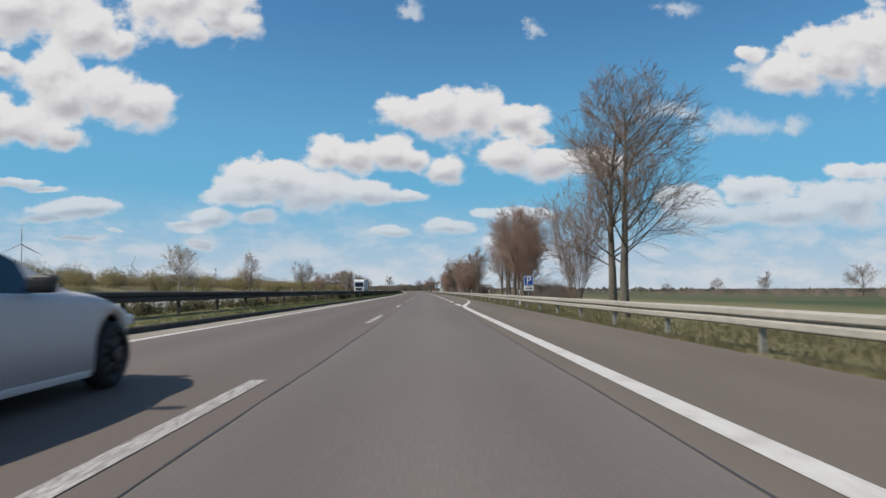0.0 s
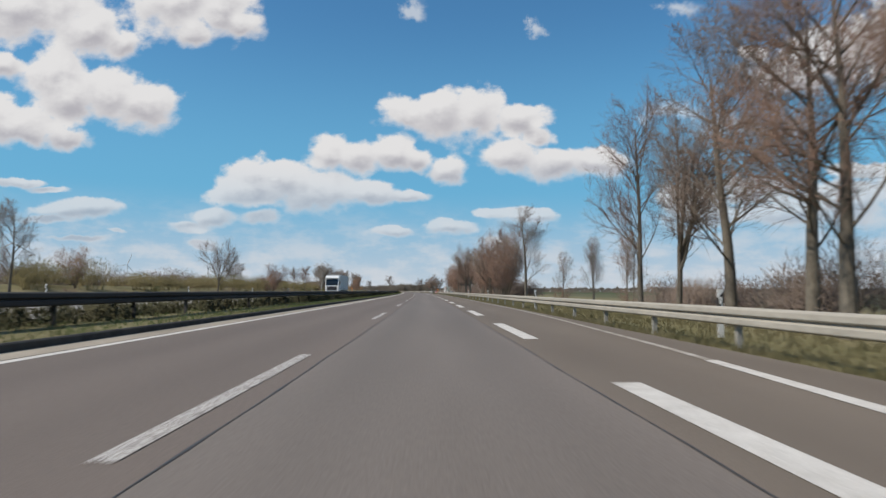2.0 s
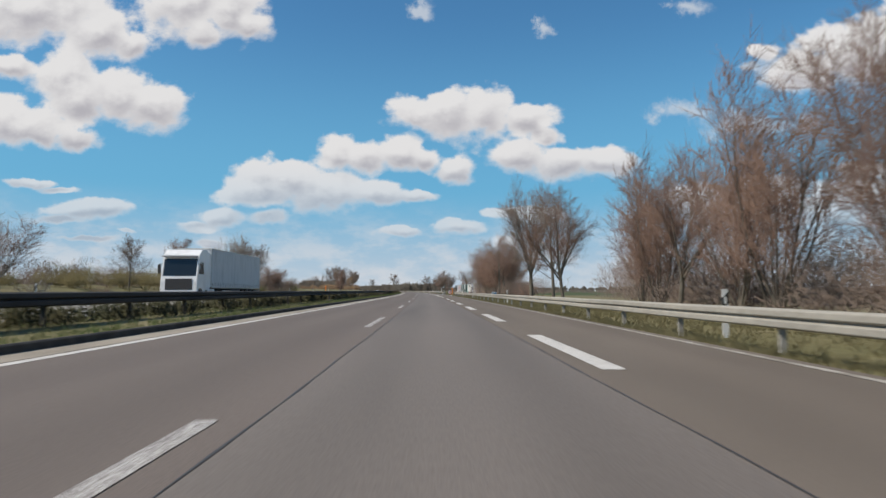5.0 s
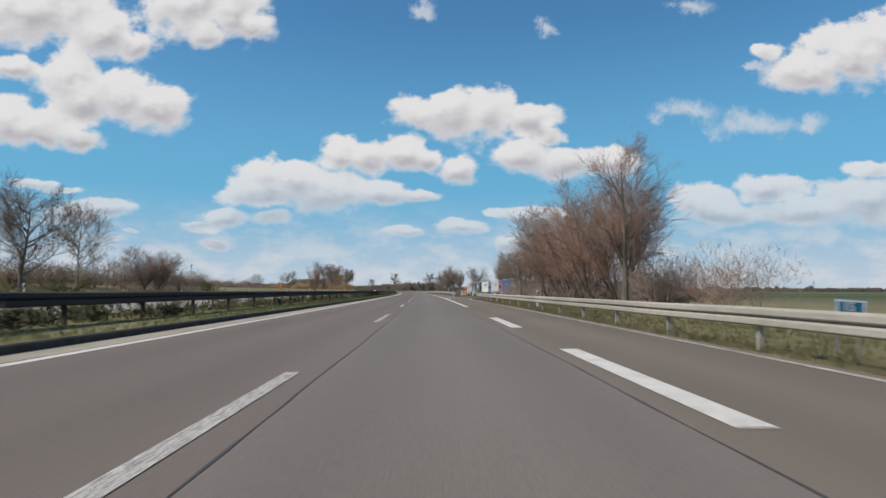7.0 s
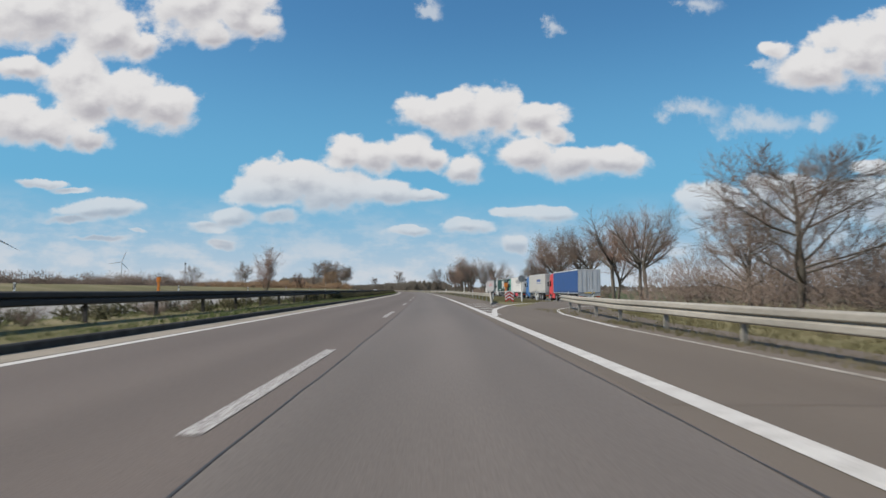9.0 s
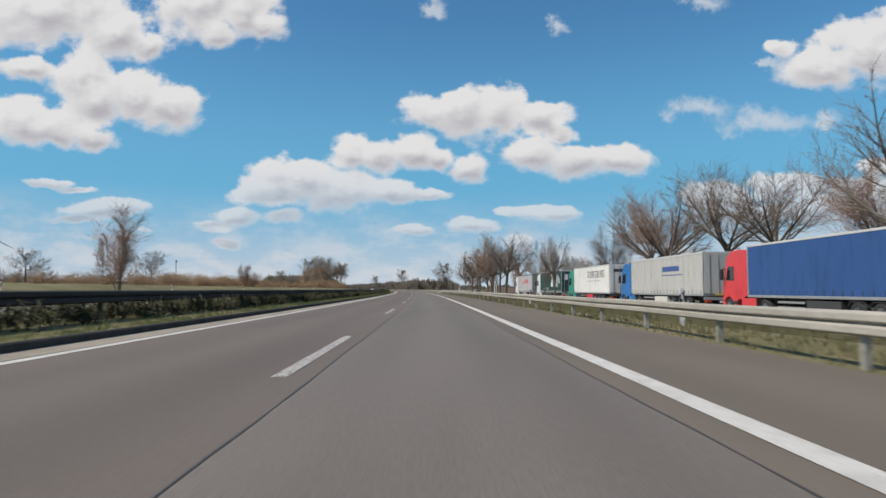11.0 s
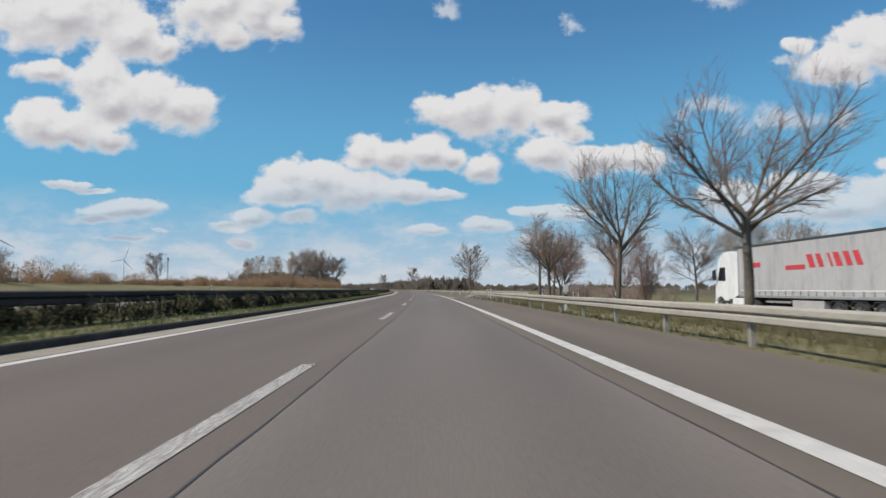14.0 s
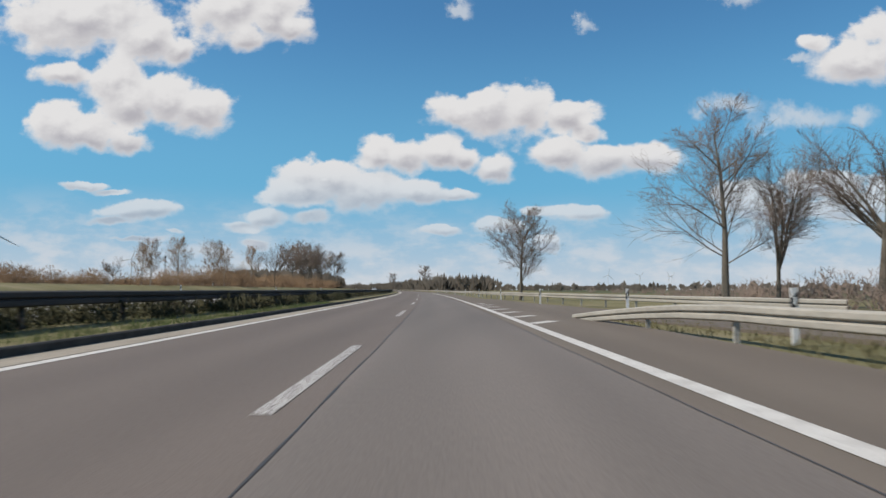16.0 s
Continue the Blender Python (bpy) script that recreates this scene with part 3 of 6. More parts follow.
def stain(s, off, length, width, seed):
    rng = random.Random(seed)
    n = 18
    pts = [(rng.uniform(0.65, 1.0) * length / 2 * math.cos(6.2832 * k / n), rng.uniform(0.65, 1.0) * width / 2 * math.sin(6.2832 * k / n)) for k in range(n)]
    me = mesh("stain", [at(s + a, off + b, 0.0035) for a, b in pts], [tuple(range(n))[::-1]], STAIN)
    part("stain", me, None, road, "dark oil stain on the asphalt")


STAIN = material("oil_stain", [(0.060, 0.054, 0.050), (0.100, 0.090, 0.083)], 2.5, 60, 0.7, 0, 0.1, 80, 0.4)
for s, off, length, width, seed in ((316.0, 1.0, 1.5, 1.1, 1), (316.8, 0.55, 0.7, 0.6, 2), (315.2, 2.75, 0.8, 0.5, 3), (311.5, -1.6, 0.8, 0.5, 4)):
    stain(s, off, length, width, seed)


# ---------------------------------------------------------------- rest area road
def ribbon(name, pts, width, z, mat, d=1.5, thick=0.0):
    """A band of even width along a curve of (s, off) knots."""
    ks = np.array([q[0] for q in pts], float)
    ko = np.array([q[1] for q in pts], float)
    run = np.concatenate([[0], np.cumsum(np.hypot(np.diff(ks), np.diff(ko)))])
    fine = np.arange(0, run[-1], d)
    cs, co = np.interp(fine, run, ks), np.interp(fine, run, ko)
    for _ in range(6):
        cs[1:-1] = (cs[:-2] + 2 * cs[1:-1] + cs[2:]) / 4
        co[1:-1] = (co[:-2] + 2 * co[1:-1] + co[2:]) / 4
    ds, do = np.gradient(cs), np.gradient(co)
    ln = np.hypot(ds, do)
    verts, faces = [], []
    for s, o, a, b, l in zip(cs, co, ds, do, ln):
        verts += [at(s + b / l * width / 2, o - a / l * width / 2, z), at(s - b / l * width / 2, o + a / l * width / 2, z)]
    n = len(cs)
    for i in range(n - 1):
        faces.append((2 * i, 2 * i + 1, 2 * i + 3, 2 * i + 2))
    if thick:
        m = len(verts)
        verts += [(x, y, q - thick) for x, y, q in verts]
        for i in range(n - 1):
            faces.append((m + 2 * i, 2 * i, 2 * i + 2, m + 2 * i + 2))
            faces.append((2 * i + 1, m + 2 * i + 1, m + 2 * i + 3, 2 * i + 3))
    return mesh(name, verts, faces, mat)


EXIT = [(236, 5.74), (250, 6.1), (262, 7.7), (272, 10.4), (284, 13.2), (296, 14.8), (312, 15.4)]
exit_road = structure("exit_road", ribbon("exit_road", EXIT, 4.6, 0.002, ASPHALT_EDGE, 1.5, 0.12), "asphalt slip road curving into the rest area", "road")
rest = structure("rest_area_road", strip("rest_area_road", 288, 412, 12.6, 23.0, -0.002, ASPHALT_FAR, 4, 0.1), "asphalt lorry parking lane beside the carriageway", "road")
entry = structure("entry_road", ribbon("entry_road", [(404, 15.2), (416, 13.6), (428, 10.2), (440, 7.4), (456, 5.9), (475, 5.2)], 4.4, 0.002, ASPHALT_EDGE, 1.5, 0.12), "asphalt slip road leaving the rest area", "road")
part("edge_line", ribbon("edge_line", [(247, 6.24), (256, 6.7), (262, 7.7), (266, 9.4), (269, 11.5)], 0.16, 0.010, PAINT, 0.6), None, exit_road)
part("edge_line", ribbon("edge_line", [(254, 3.9), (262, 4.7), (270, 6.3), (275, 7.9), (278.5, 9.8)], 0.22, 0.010, PAINT, 0.6), None, exit_road)
for k in range(6):
    s = 257 + 3.6 * k
    part("hatch", ribbon("hatch", [(s, 3.9), (s - 1.6, 3.95 + (s - 254) * 0.105)], 0.30, 0.008, PAINT, 0.3), None, road)
for k in range(7):
    s = 428 + 4.0 * k
    part("hatch", ribbon("hatch", [(s, 3.95), (s + 1.8, 5.0 + 0.0 * k)], 0.35, 0.008, PAINT, 0.3), None, road)


# ---------------------------------------------------------------- guard rails
W_BEAM = [(0, 0), (0.02, 0.004), (0.076, 0.026), (0.083, 0.040), (0.083, 0.112), (0.076, 0.124), (0.016, 0.148), (0.011, 0.155), (0.016, 0.162), (0.076, 0.186), (0.083, 0.198), (0.083, 0.270), (0.076, 0.284), (0.02, 0.306), (0, 0.31)]


def beam_profile(off, low, side):
    """A corrugated beam, its ridges on the side of the traffic (-1: towards smaller offsets)."""
    front = [(off + side * p, low + q) for p, q in W_BEAM]
    back = [(off + side * (p - 0.006), low + q) for p, q in W_BEAM[::-1]]
    return front + back


def post_mesh(h, mat):
    """A C-shaped steel post with rounded lips."""
    out = [(-0.05, -0.03), (0.05, -0.03), (0.05, 0.03), (0.035, 0.03), (0.035, 0.022), (0.044, 0.022), (0.044, -0.022), (-0.044, -0.022), (-0.044, 0.022), (-0.035, 0.022), (-0.035, 0.03), (-0.05, 0.03)]
    n = len(out)
    verts = [(x, y, -0.25) for x, y in out] + [(x, y, h) for x, y in out]
    faces = [(i, (i + 1) % n, n + (i + 1) % n, n + i) for i in range(n)] + [tuple(range(n, 2 * n))]
    return mesh("post", verts, faces, mat)


def guardrail(name, a, b, off, low, label, mats, both=False, sink_a=0.0, sink_b=0.0, posts_to=None, every=4.0, path=None, first=2.0):
    rail = tagged(new(name), label, "guardrail", "guard rails")

    def shift(s):
        z = 0.0
        if sink_a and s < a + sink_a:
            z = -(low + 0.2) * (1 - (s - a) / sink_a) ** 1.5
        if sink_b and s > b - sink_b:
            z = -(low + 0.2) * (1 - (b - s) / sink_b) ** 1.5
        return z

    def wander(s):
        return (path(s) if path else 0.0)

    st = [(s, wander(s), shift(s) + 0.006 * math.sin(s * 0.7)) for s in steps(a, b, 4.0 if not (sink_a or sink_b) else 2.0)]
    for side in ((-1, 1) if both else (-1,)):
        part("beam", sweep("beam", st, beam_profile(off + side * (0.11 if both else 0.07), low, side), mats), None, rail)
    if both:
        part("top_channel", sweep("top_channel", st, [(off - 0.10, low + 0.27), (off - 0.10, low + 0.30), (off + 0.10, low + 0.30), (off + 0.10, low + 0.27)], mats), None, rail)
    pm = post_mesh(low + 0.26, POST_SHADED if both else POST_STEEL)
    s = a + first
    while s < min(b, posts_to or b):
        if shift(s) > -0.28:
            part("post", pm, None, rail, m=stand(s, off + wander(s), shift(s)))
        s += every
    return rail


R_OFF, R_LOW = 6.95, 0.36
guardrail("guardrail", -60, 266, R_OFF, R_LOW, "pale galvanised steel guardrail on posts beside the shoulder", STEEL, sink_b=0.0, path=lambda s: float(np.interp(s, (240, 250, 258, 266), (0, 0.25, 0.9, 1.9))))
guardrail("guardrail", 272, 432, R_OFF, R_LOW, "pale galvanised guardrail between carriageway and rest area", STEEL, sink_a=10, sink_b=10, path=lambda s: float(np.interp(s, (272, 286, 418, 432), (-1.3, 0, 0, -0.9))))
guardrail("guardrail", 428, 1300, R_OFF, R_LOW, "pale galvanised guardrail behind the merging lane", STEEL, posts_to=600, path=lambda s: float(np.interp(s, (428, 450, 480, 520), (5.5, 3.4, 1.2, 0))))
# median rail, seen from its shaded side; that shade is in the colour
guardrail("guardrail", -60, 1300, -6.6, 0.60, "double-sided steel guardrail on the median, its backlit shade painted dark", STEEL_SHADED, both=True, posts_to=620)


# ---------------------------------------------------------------- bare trees and shrubs
class Grower:
    """Grows one bare tree as tapered round branches. Thick wood and thin twigs go into two meshes."""

    def __init__(self, seed):
        self.r = random.Random(seed)
        self.wood, self.thin = [], []

    def turn(self, d, spread):
        axis = Vector((self.r.gauss(0, 1), self.r.gauss(0, 1), self.r.gauss(0, 1)))
        axis = (axis - axis.dot(d) * d).normalized()
        return (d * math.cos(spread) + axis * math.sin(spread)).normalized()

    def grow(self, p, d, length, radius, level, plan):
        n = plan["bends"][level]
        wob, lift = plan["wobble"][level], plan["lift"][level]
        kids, start = plan["kids"][level], plan["start"][level]
        pts = [(p.copy(), radius)]
        wide, mid, tall = plan["crown"]
        for i in range(n):
            d = (d + Vector((self.r.gauss(0, wob), self.r.gauss(0, wob), self.r.gauss(0, wob) + lift))).normalized()
            p = p + d * (length / n)
            pts.append((p.copy(), radius * (1 - (i + 1) / n * plan["taper"][level])))
            # the crown ends in an uneven rounded outline
            if level and (p.x * p.x + p.y * p.y) / wide ** 2 + ((p.z - mid) / tall) ** 2 > self.r.uniform(0.8, 1.12):
                pts[-1] = (p.copy(), min(pts[-1][1], 0.3 * radius))
                length, n = length * (i + 1) / n, i + 1
                break
        (self.wood if level <= plan["wood"] else self.thin).append(pts)
        if level + 1 >= len(plan["bends"]):
            return
        for k in range(kids):
            f = start + (1 - start) * (k + self.r.random()) / kids
            i = min(n - 1, int(f * n))
            t = f * n - i
            q = pts[i][0].lerp(pts[i + 1][0], t)
            rr = pts[i][1] * (1 - t) + pts[i + 1][1] * t
            dirn = (pts[i + 1][0] - pts[i][0]).normalized()
            nd = self.turn(dirn, plan["angle"][level] * self.r.uniform(0.7, 1.25))
            ln = length * plan["ratio"][level] * self.r.uniform(0.7, 1.2) * (1.0 - plan["short"] * (f - start) * (1.0 if level == 0 else 0.35))
            self.grow(q, nd, ln, max(plan["least"], min(rr * 0.75, radius * plan["thin"][level])), level + 1, plan)

    def build(self, name, branches, sides, mat):
        verts, faces = [], []
        for pts in branches:
            n = sides if pts[0][1] > 0.05 else 3
            base = len(verts)
            rings = []
            for j, (p, r) in enumerate(pts):
                a = pts[min(j + 1, len(pts) - 1)][0] - pts[max(j - 1, 0)][0]
                a.normalize()
                u = a.cross(Vector((0.31, 0.95, 0.1)))
                if u.length < 1e-3:
                    u = a.cross(Vector((1, 0, 0)))
                u.normalize()
                v = a.cross(u)
                if j == len(pts) - 1 and r < 0.02:
                    rings.append([len(verts)])
                    verts.append(tuple(p))
                else:
                    rings.append(list(range(len(verts), len(verts) + n)))
                    verts += [tuple(p + (u * math.cos(6.2832 * k / n) + v * math.sin(6.2832 * k / n)) * r) for k in range(n)]
            for a, b in zip(rings[:-1], rings[1:]):
                for k in range(n):
                    if len(b) == 1:
                        faces.append((a[k], a[(k + 1) % n], b[0]))
                    else:
                        faces.append((a[k], a[(k + 1) % n], b[(k + 1) % n], b[k]))
        return mesh(name, verts, faces, mat, True)


PLANS = {
    # tall roadside tree: one leader with many ascending side limbs
    "tall": dict(bends=(9, 5, 3, 1, 1), wobble=(0.022, 0.06, 0.11, 0.15, 0.2), lift=(0.02, 0.08, 0.06, 0.06, 0.10), kids=(22, 8, 7, 5, 0), start=(0.24, 0.15, 0.12, 0.1, 0),
                 angle=(0.85, 0.62, 0.6, 0.5), ratio=(0.42, 0.5, 0.58, 0.75), thin=(0.24, 0.40, 0.45, 0.6), taper=(0.88, 0.85, 0.85, 0.7, 1.0), short=0.62, least=0.0062, wood=1, crown=(3.1, 5.9, 4.7), height=9.0, radius=0.18),
    # round crown over a short trunk
    "broad": dict(bends=(7, 6, 3, 1, 1), wobble=(0.05, 0.10, 0.14, 0.18, 0.22), lift=(0.02, 0.06, 0.06, 0.08, 0.12), kids=(18, 9, 7, 7, 0), start=(0.26, 0.15, 0.12, 0.1, 0),
                  angle=(0.95, 0.65, 0.62, 0.5), ratio=(0.60, 0.48, 0.58, 0.75), thin=(0.34, 0.40, 0.45, 0.6), taper=(0.8, 0.85, 0.85, 0.7, 1.0), short=0.55, least=0.0078, wood=1, crown=(3.7, 5.2, 3.7), height=7.0, radius=0.17),
    # a few thick limbs rising like a vase
    "forked": dict(bends=(3, 7, 4, 1, 1), wobble=(0.05, 0.07, 0.12, 0.16, 0.2), lift=(0.02, 0.06, 0.06, 0.06, 0.10), kids=(7, 14, 8, 7, 0), start=(0.65, 0.15, 0.12, 0.1, 0),
                   angle=(0.58, 0.7, 0.62, 0.5), ratio=(2.0, 0.40, 0.55, 0.75), thin=(0.50, 0.34, 0.45, 0.6), taper=(0.3, 0.88, 0.85, 0.7, 1.0), short=0.3, least=0.0078, wood=1, crown=(3.5, 6.0, 4.0), height=3.3, radius=0.18),
    # full round crown
    "round": dict(bends=(8, 6, 3, 1, 1), wobble=(0.04, 0.08, 0.13, 0.17, 0.2), lift=(0.02, 0.06, 0.06, 0.08, 0.12), kids=(24, 8, 7, 6, 0), start=(0.22, 0.15, 0.12, 0.1, 0),
                  angle=(0.85, 0.62, 0.6, 0.5), ratio=(0.52, 0.48, 0.58, 0.75), thin=(0.28, 0.40, 0.45, 0.6), taper=(0.85, 0.85, 0.85, 0.7, 1.0), short=0.55, least=0.0078, wood=1, crown=(3.5, 5.4, 4.0), height=7.6, radius=0.16),
    # clear trunk that opens into a domed vase of limbs
    "avenue": dict(bends=(4, 7, 4, 2, 1), wobble=(0.035, 0.06, 0.11, 0.15, 0.2), lift=(0.02, 0.07, 0.05, 0.05, 0.08), kids=(10, 11, 7, 5, 0), start=(0.78, 0.15, 0.12, 0.1, 0),
                   angle=(0.85, 0.6, 0.56, 0.5), ratio=(1.35, 0.42, 0.5, 0.7), thin=(0.42, 0.36, 0.45, 0.6), taper=(0.25, 0.88, 0.85, 0.7, 1.0), short=0.2, least=0.0070, wood=1, crown=(3.2, 6.5, 3.3), height=4.1, radius=0.18),
    # many slim stems from one stool
    "coppice": dict(bends=(1, 7, 3, 1, 1), wobble=(0.02, 0.06, 0.14, 0.17, 0.2), lift=(0.0, 0.09, 0.09, 0.08, 0.12), kids=(11, 15, 6, 6, 0), start=(0.1, 0.17, 0.12, 0.1, 0),
                    angle=(0.40, 0.58, 0.6, 0.5), ratio=(11.0, 0.27, 0.55, 0.8), thin=(0.27, 0.36, 0.5, 0.6), taper=(0.3, 0.9, 0.85, 0.7, 1.0), short=0.1, least=0.0078, wood=1, crown=(2.5, 3.9, 3.7), height=0.6, radius=0.16),
    "bush": dict(bends=(1, 4, 2, 1), wobble=(0.02, 0.16, 0.2, 0.25), lift=(0.0, 0.06, 0.06, 0.1), kids=(10, 7, 6, 0), start=(0.0, 0.1, 0.1, 0),
                 angle=(0.75, 0.65, 0.75), ratio=(6.2, 0.45, 0.7), thin=(0.4, 0.45, 0.6), taper=(0.3, 0.85, 0.7, 1.0), short=0.1, least=0.0095, wood=0, crown=(1.5, 0.9, 1.3), height=0.42, radius=0.06),
}


def tree_model(kind, seed, bark, twig, far=False):
    g = Grower(seed)
    plan = dict(PLANS[kind])
    if far:
        plan.update(kids=plan["kids"][:2] + (5, 3, 0), least=0.017)
    g.grow(Vector((0, 0, -0.15)), Vector((0, 0, 1)), plan["height"], plan["radius"], 0, plan)
    top = max(p.z for pts in g.thin for p, _ in pts)
    trunk = g.build("trunk", g.wood, 7, bark)
    crown = g.build("crown", g.thin, 4, twig)
    return trunk, crown, top


def leafy(model, count, size, mat, seed, low=0.2):
    """Small leaves or blossoms on the twigs of a model."""
    rng = random.Random(seed)
    crown = model[1]
    pts = [v.co for v in crown.vertices if v.co.z > low]
    verts, faces = [], []
    for _ in range(count):
        c = rng.choice(pts) + Vector((rng.gauss(0, 0.06), rng.gauss(0, 0.06), rng.gauss(0, 0.06)))
        a = Vector((rng.gauss(0, 1), rng.gauss(0, 1), rng.gauss(0, 1))).normalized()
        b = a.orthogonal().normalized()
        k = size * rng.uniform(0.6, 1.3)
        i = len(verts)
        verts += [tuple(c - a * k), tuple(c + b * k * 0.5), tuple(c + a * k), tuple(c - b * k * 0.5)]
        faces.append((i, i + 1, i + 2, i + 3))
    return mesh("foliage", verts, faces, mat)


MODELS = {
    "tall_a": tree_model("tall", 46, BARK, TWIG), "tall_b": tree_model("tall", 86, BARK, TWIG), "tall_c": tree_model("tall", 16, BARK, TWIG_RED),
    "broad_a": tree_model("broad", 85, BARK, TWIG), "broad_b": tree_model("broad", 41, BARK, TWIG),
    "pale_a": tree_model("forked", 48, BARK_PALE, TWIG_PALE), "pale_b": tree_model("broad", 73, BARK_PALE, TWIG_PALE),
    "round_a": tree_model("round", 38, BARK, TWIG_RED), "round_b": tree_model("round", 84, BARK, TWIG),
    "fork_a": tree_model("forked", 40, BARK, TWIG), "fork_b": tree_model("forked", 43, BARK, TWIG_RED),
    "avenue_a": tree_model("avenue", 13, BARK, TWIG), "avenue_b": tree_model("avenue", 54, BARK, TWIG_RED), "avenue_c": tree_model("avenue", 29, BARK, TWIG),
    "coppice_a": tree_model("coppice", 5, BARK, TWIG_RED), "coppice_b": tree_model("coppice", 41, BARK, TWIG_RED),
    "bush_a": tree_model("bush", 2, TWIG, TWIG_RED), "bush_b": tree_model("bush", 7, TWIG, TWIG), "bush_c": tree_model("bush", 11, TWIG_OLIVE, TWIG_OLIVE),
}

# lighter crowns for trees that stay far off
MODELS.update({
    "far_tall": tree_model("tall", 86, BARK, TWIG, True), "far_broad": tree_model("broad", 41, BARK, TWIG, True), "far_round": tree_model("round", 84, BARK, TWIG, True),
    "far_pale": tree_model("tall", 46, BARK_PALE, TWIG_WILLOW, True), "far_avenue": tree_model("avenue", 29, BARK, TWIG, True), "far_fork": tree_model("forked", 43, BARK, TWIG, True), "far_coppice": tree_model("coppice", 5, BARK, TWIG_RED, True),
})


def plant(name, model, s, off, height, label, category, group, turn=0.0, wide=1.0, z=0.0, extra=None):
    if name == "tree" and (s > 471 or abs(off) > 40 or (off < -28 and s > 330)):
        model = "far_" + model.split("_")[0]
    trunk, crown, top = MODELS[model]
    ob = tagged(new(name), label, category, group)
    k = height / top
    ob.matrix_basis = pose(*at(s, off, z - 0.03), 0, 0, turn) @ Matrix.Diagonal((k * wide, k * wide, k, 1))
    part("trunk" if name == "tree" else "stem", trunk, None, ob)
    part("crown", crown, None, ob)
    if extra:
        part("foliage" if extra is not BLOOM else "blossom", extra, None, ob)
    return ob


BLOOM = leafy(MODELS["bush_b"], 1500, 0.035, BLOSSOM, 3, 0.4)
GREEN = leafy(MODELS["bush_c"], 2200, 0.04, LEAF, 4, 0.1)


def row_of_trees():
    rng = random.Random(17)
    tall = "tall leafless roadside tree with a grey trunk"
    lean = "slim leafless tree with ascending branches"
    stool = "leafless many-stemmed tree with reddish twigs"
    # s, off, height, model, width, label
    plan = [
        (24.4, 9.2, 9.9, "tall_a", 1.2, tall), (27.4, 9.6, 10.2, "tall_b", 1.2, tall),
        (31.0, 9.0, 7.4, "coppice_a", 0.75, stool),
        (58.0, 10.6, 9.6, "coppice_b", 0.9, stool), (59.6, 11.2, 9.2, "round_a", 0.6, tall), (61.5, 11.4, 9.0, "fork_b", 0.9, tall), (64.6, 10.5, 10.0, "tall_c", 1.25, tall), (67.0, 11.2, 9.6, "tall_a", 1.25, tall), (70.2, 10.7, 9.4, "tall_b", 1.25, tall),
        (75.0, 11.0, 8.8, "fork_a", 0.8, lean), (79.2, 11.0, 10.4, "tall_c", 0.85, lean),
        (108.5, 10.6, 8.8, "tall_b", 1.1, "knotty leafless tree with drooping dark twigs"),
        (113.5, 15.0, 5.0, "tall_a", 0.8, lean), (97.0, 16.0, 5.5, "tall_c", 0.8, lean), (101.0, 14.6, 5.2, "tall_b", 0.6, lean), (104.5, 15.6, 5.8, "tall_a", 0.6, lean), (92.5, 15.0, 5.6, "tall_b", 0.6, lean),
        (121.0, 10.0, 6.5, "coppice_a", 0.9, stool), (123.4, 10.8, 8.8, "coppice_b", 1.05, stool), (125.0, 11.0, 8.6, "round_a", 0.6, tall), (127.6, 11.2, 7.6, "coppice_a", 1.0, stool), (131.0, 9.9, 7.8, "fork_a", 0.85, lean), (149.0, 11.6, 7.6, "coppice_a", 1.0, stool), (155.0, 11.2, 7.4, "coppice_b", 1.0, stool),
        (135.0, 11.0, 8.0, "coppice_b", 0.95, stool), (140.0, 10.6, 7.6, "coppice_a", 1.0, stool), (146.0, 11.2, 8.2, "coppice_b", 1.0, stool), (152.0, 10.8, 7.4, "fork_b", 0.9, lean), (158.0, 11.4, 7.2, "coppice_a", 1.0, stool),
        (183.4, 10.4, 11.0, "fork_a", 0.85, "large leafless tree forking low into thick limbs"), (185.2, 10.6, 10.4, "tall_a", 0.9, tall), (176.0, 10.8, 9.0, "tall_b", 1.0, tall), (170.5, 10.4, 8.6, "fork_b", 1.0, tall),
        (209.0, 10.6, 8.8, "tall_c", 1.0, lean), (212.0, 11.4, 8.2, "fork_b", 0.9, lean),
        (214.0, 11.8, 7.8, "coppice_a", 1.25, stool), (218.5, 11.4, 8.4, "coppice_b", 1.25, stool), (223.0, 11.8, 8.6, "coppice_a", 1.3, stool), (227.5, 11.6, 8.2, "coppice_b", 1.2, stool), (232.5, 11.4, 8.8, "coppice_a", 1.1, stool), (236.5, 11.6, 8.8, "fork_b", 1.0, lean),
        (248.5, 11.6, 5.6, "broad_a", 1.35, "dark leafless spreading tree above brushwood"), (254.0, 13.0, 4.6, "broad_b", 1.2, "leafless spreading tree above brushwood"),
    ]
    for s, off, h, model, wide, label in plan:
        plant("tree", model, s, off, h, label, "tree", "roadside trees", rng.uniform(0, 360), wide)
    # trees round the lorry park
    park = "leafless spreading park tree beside the lorry lane"
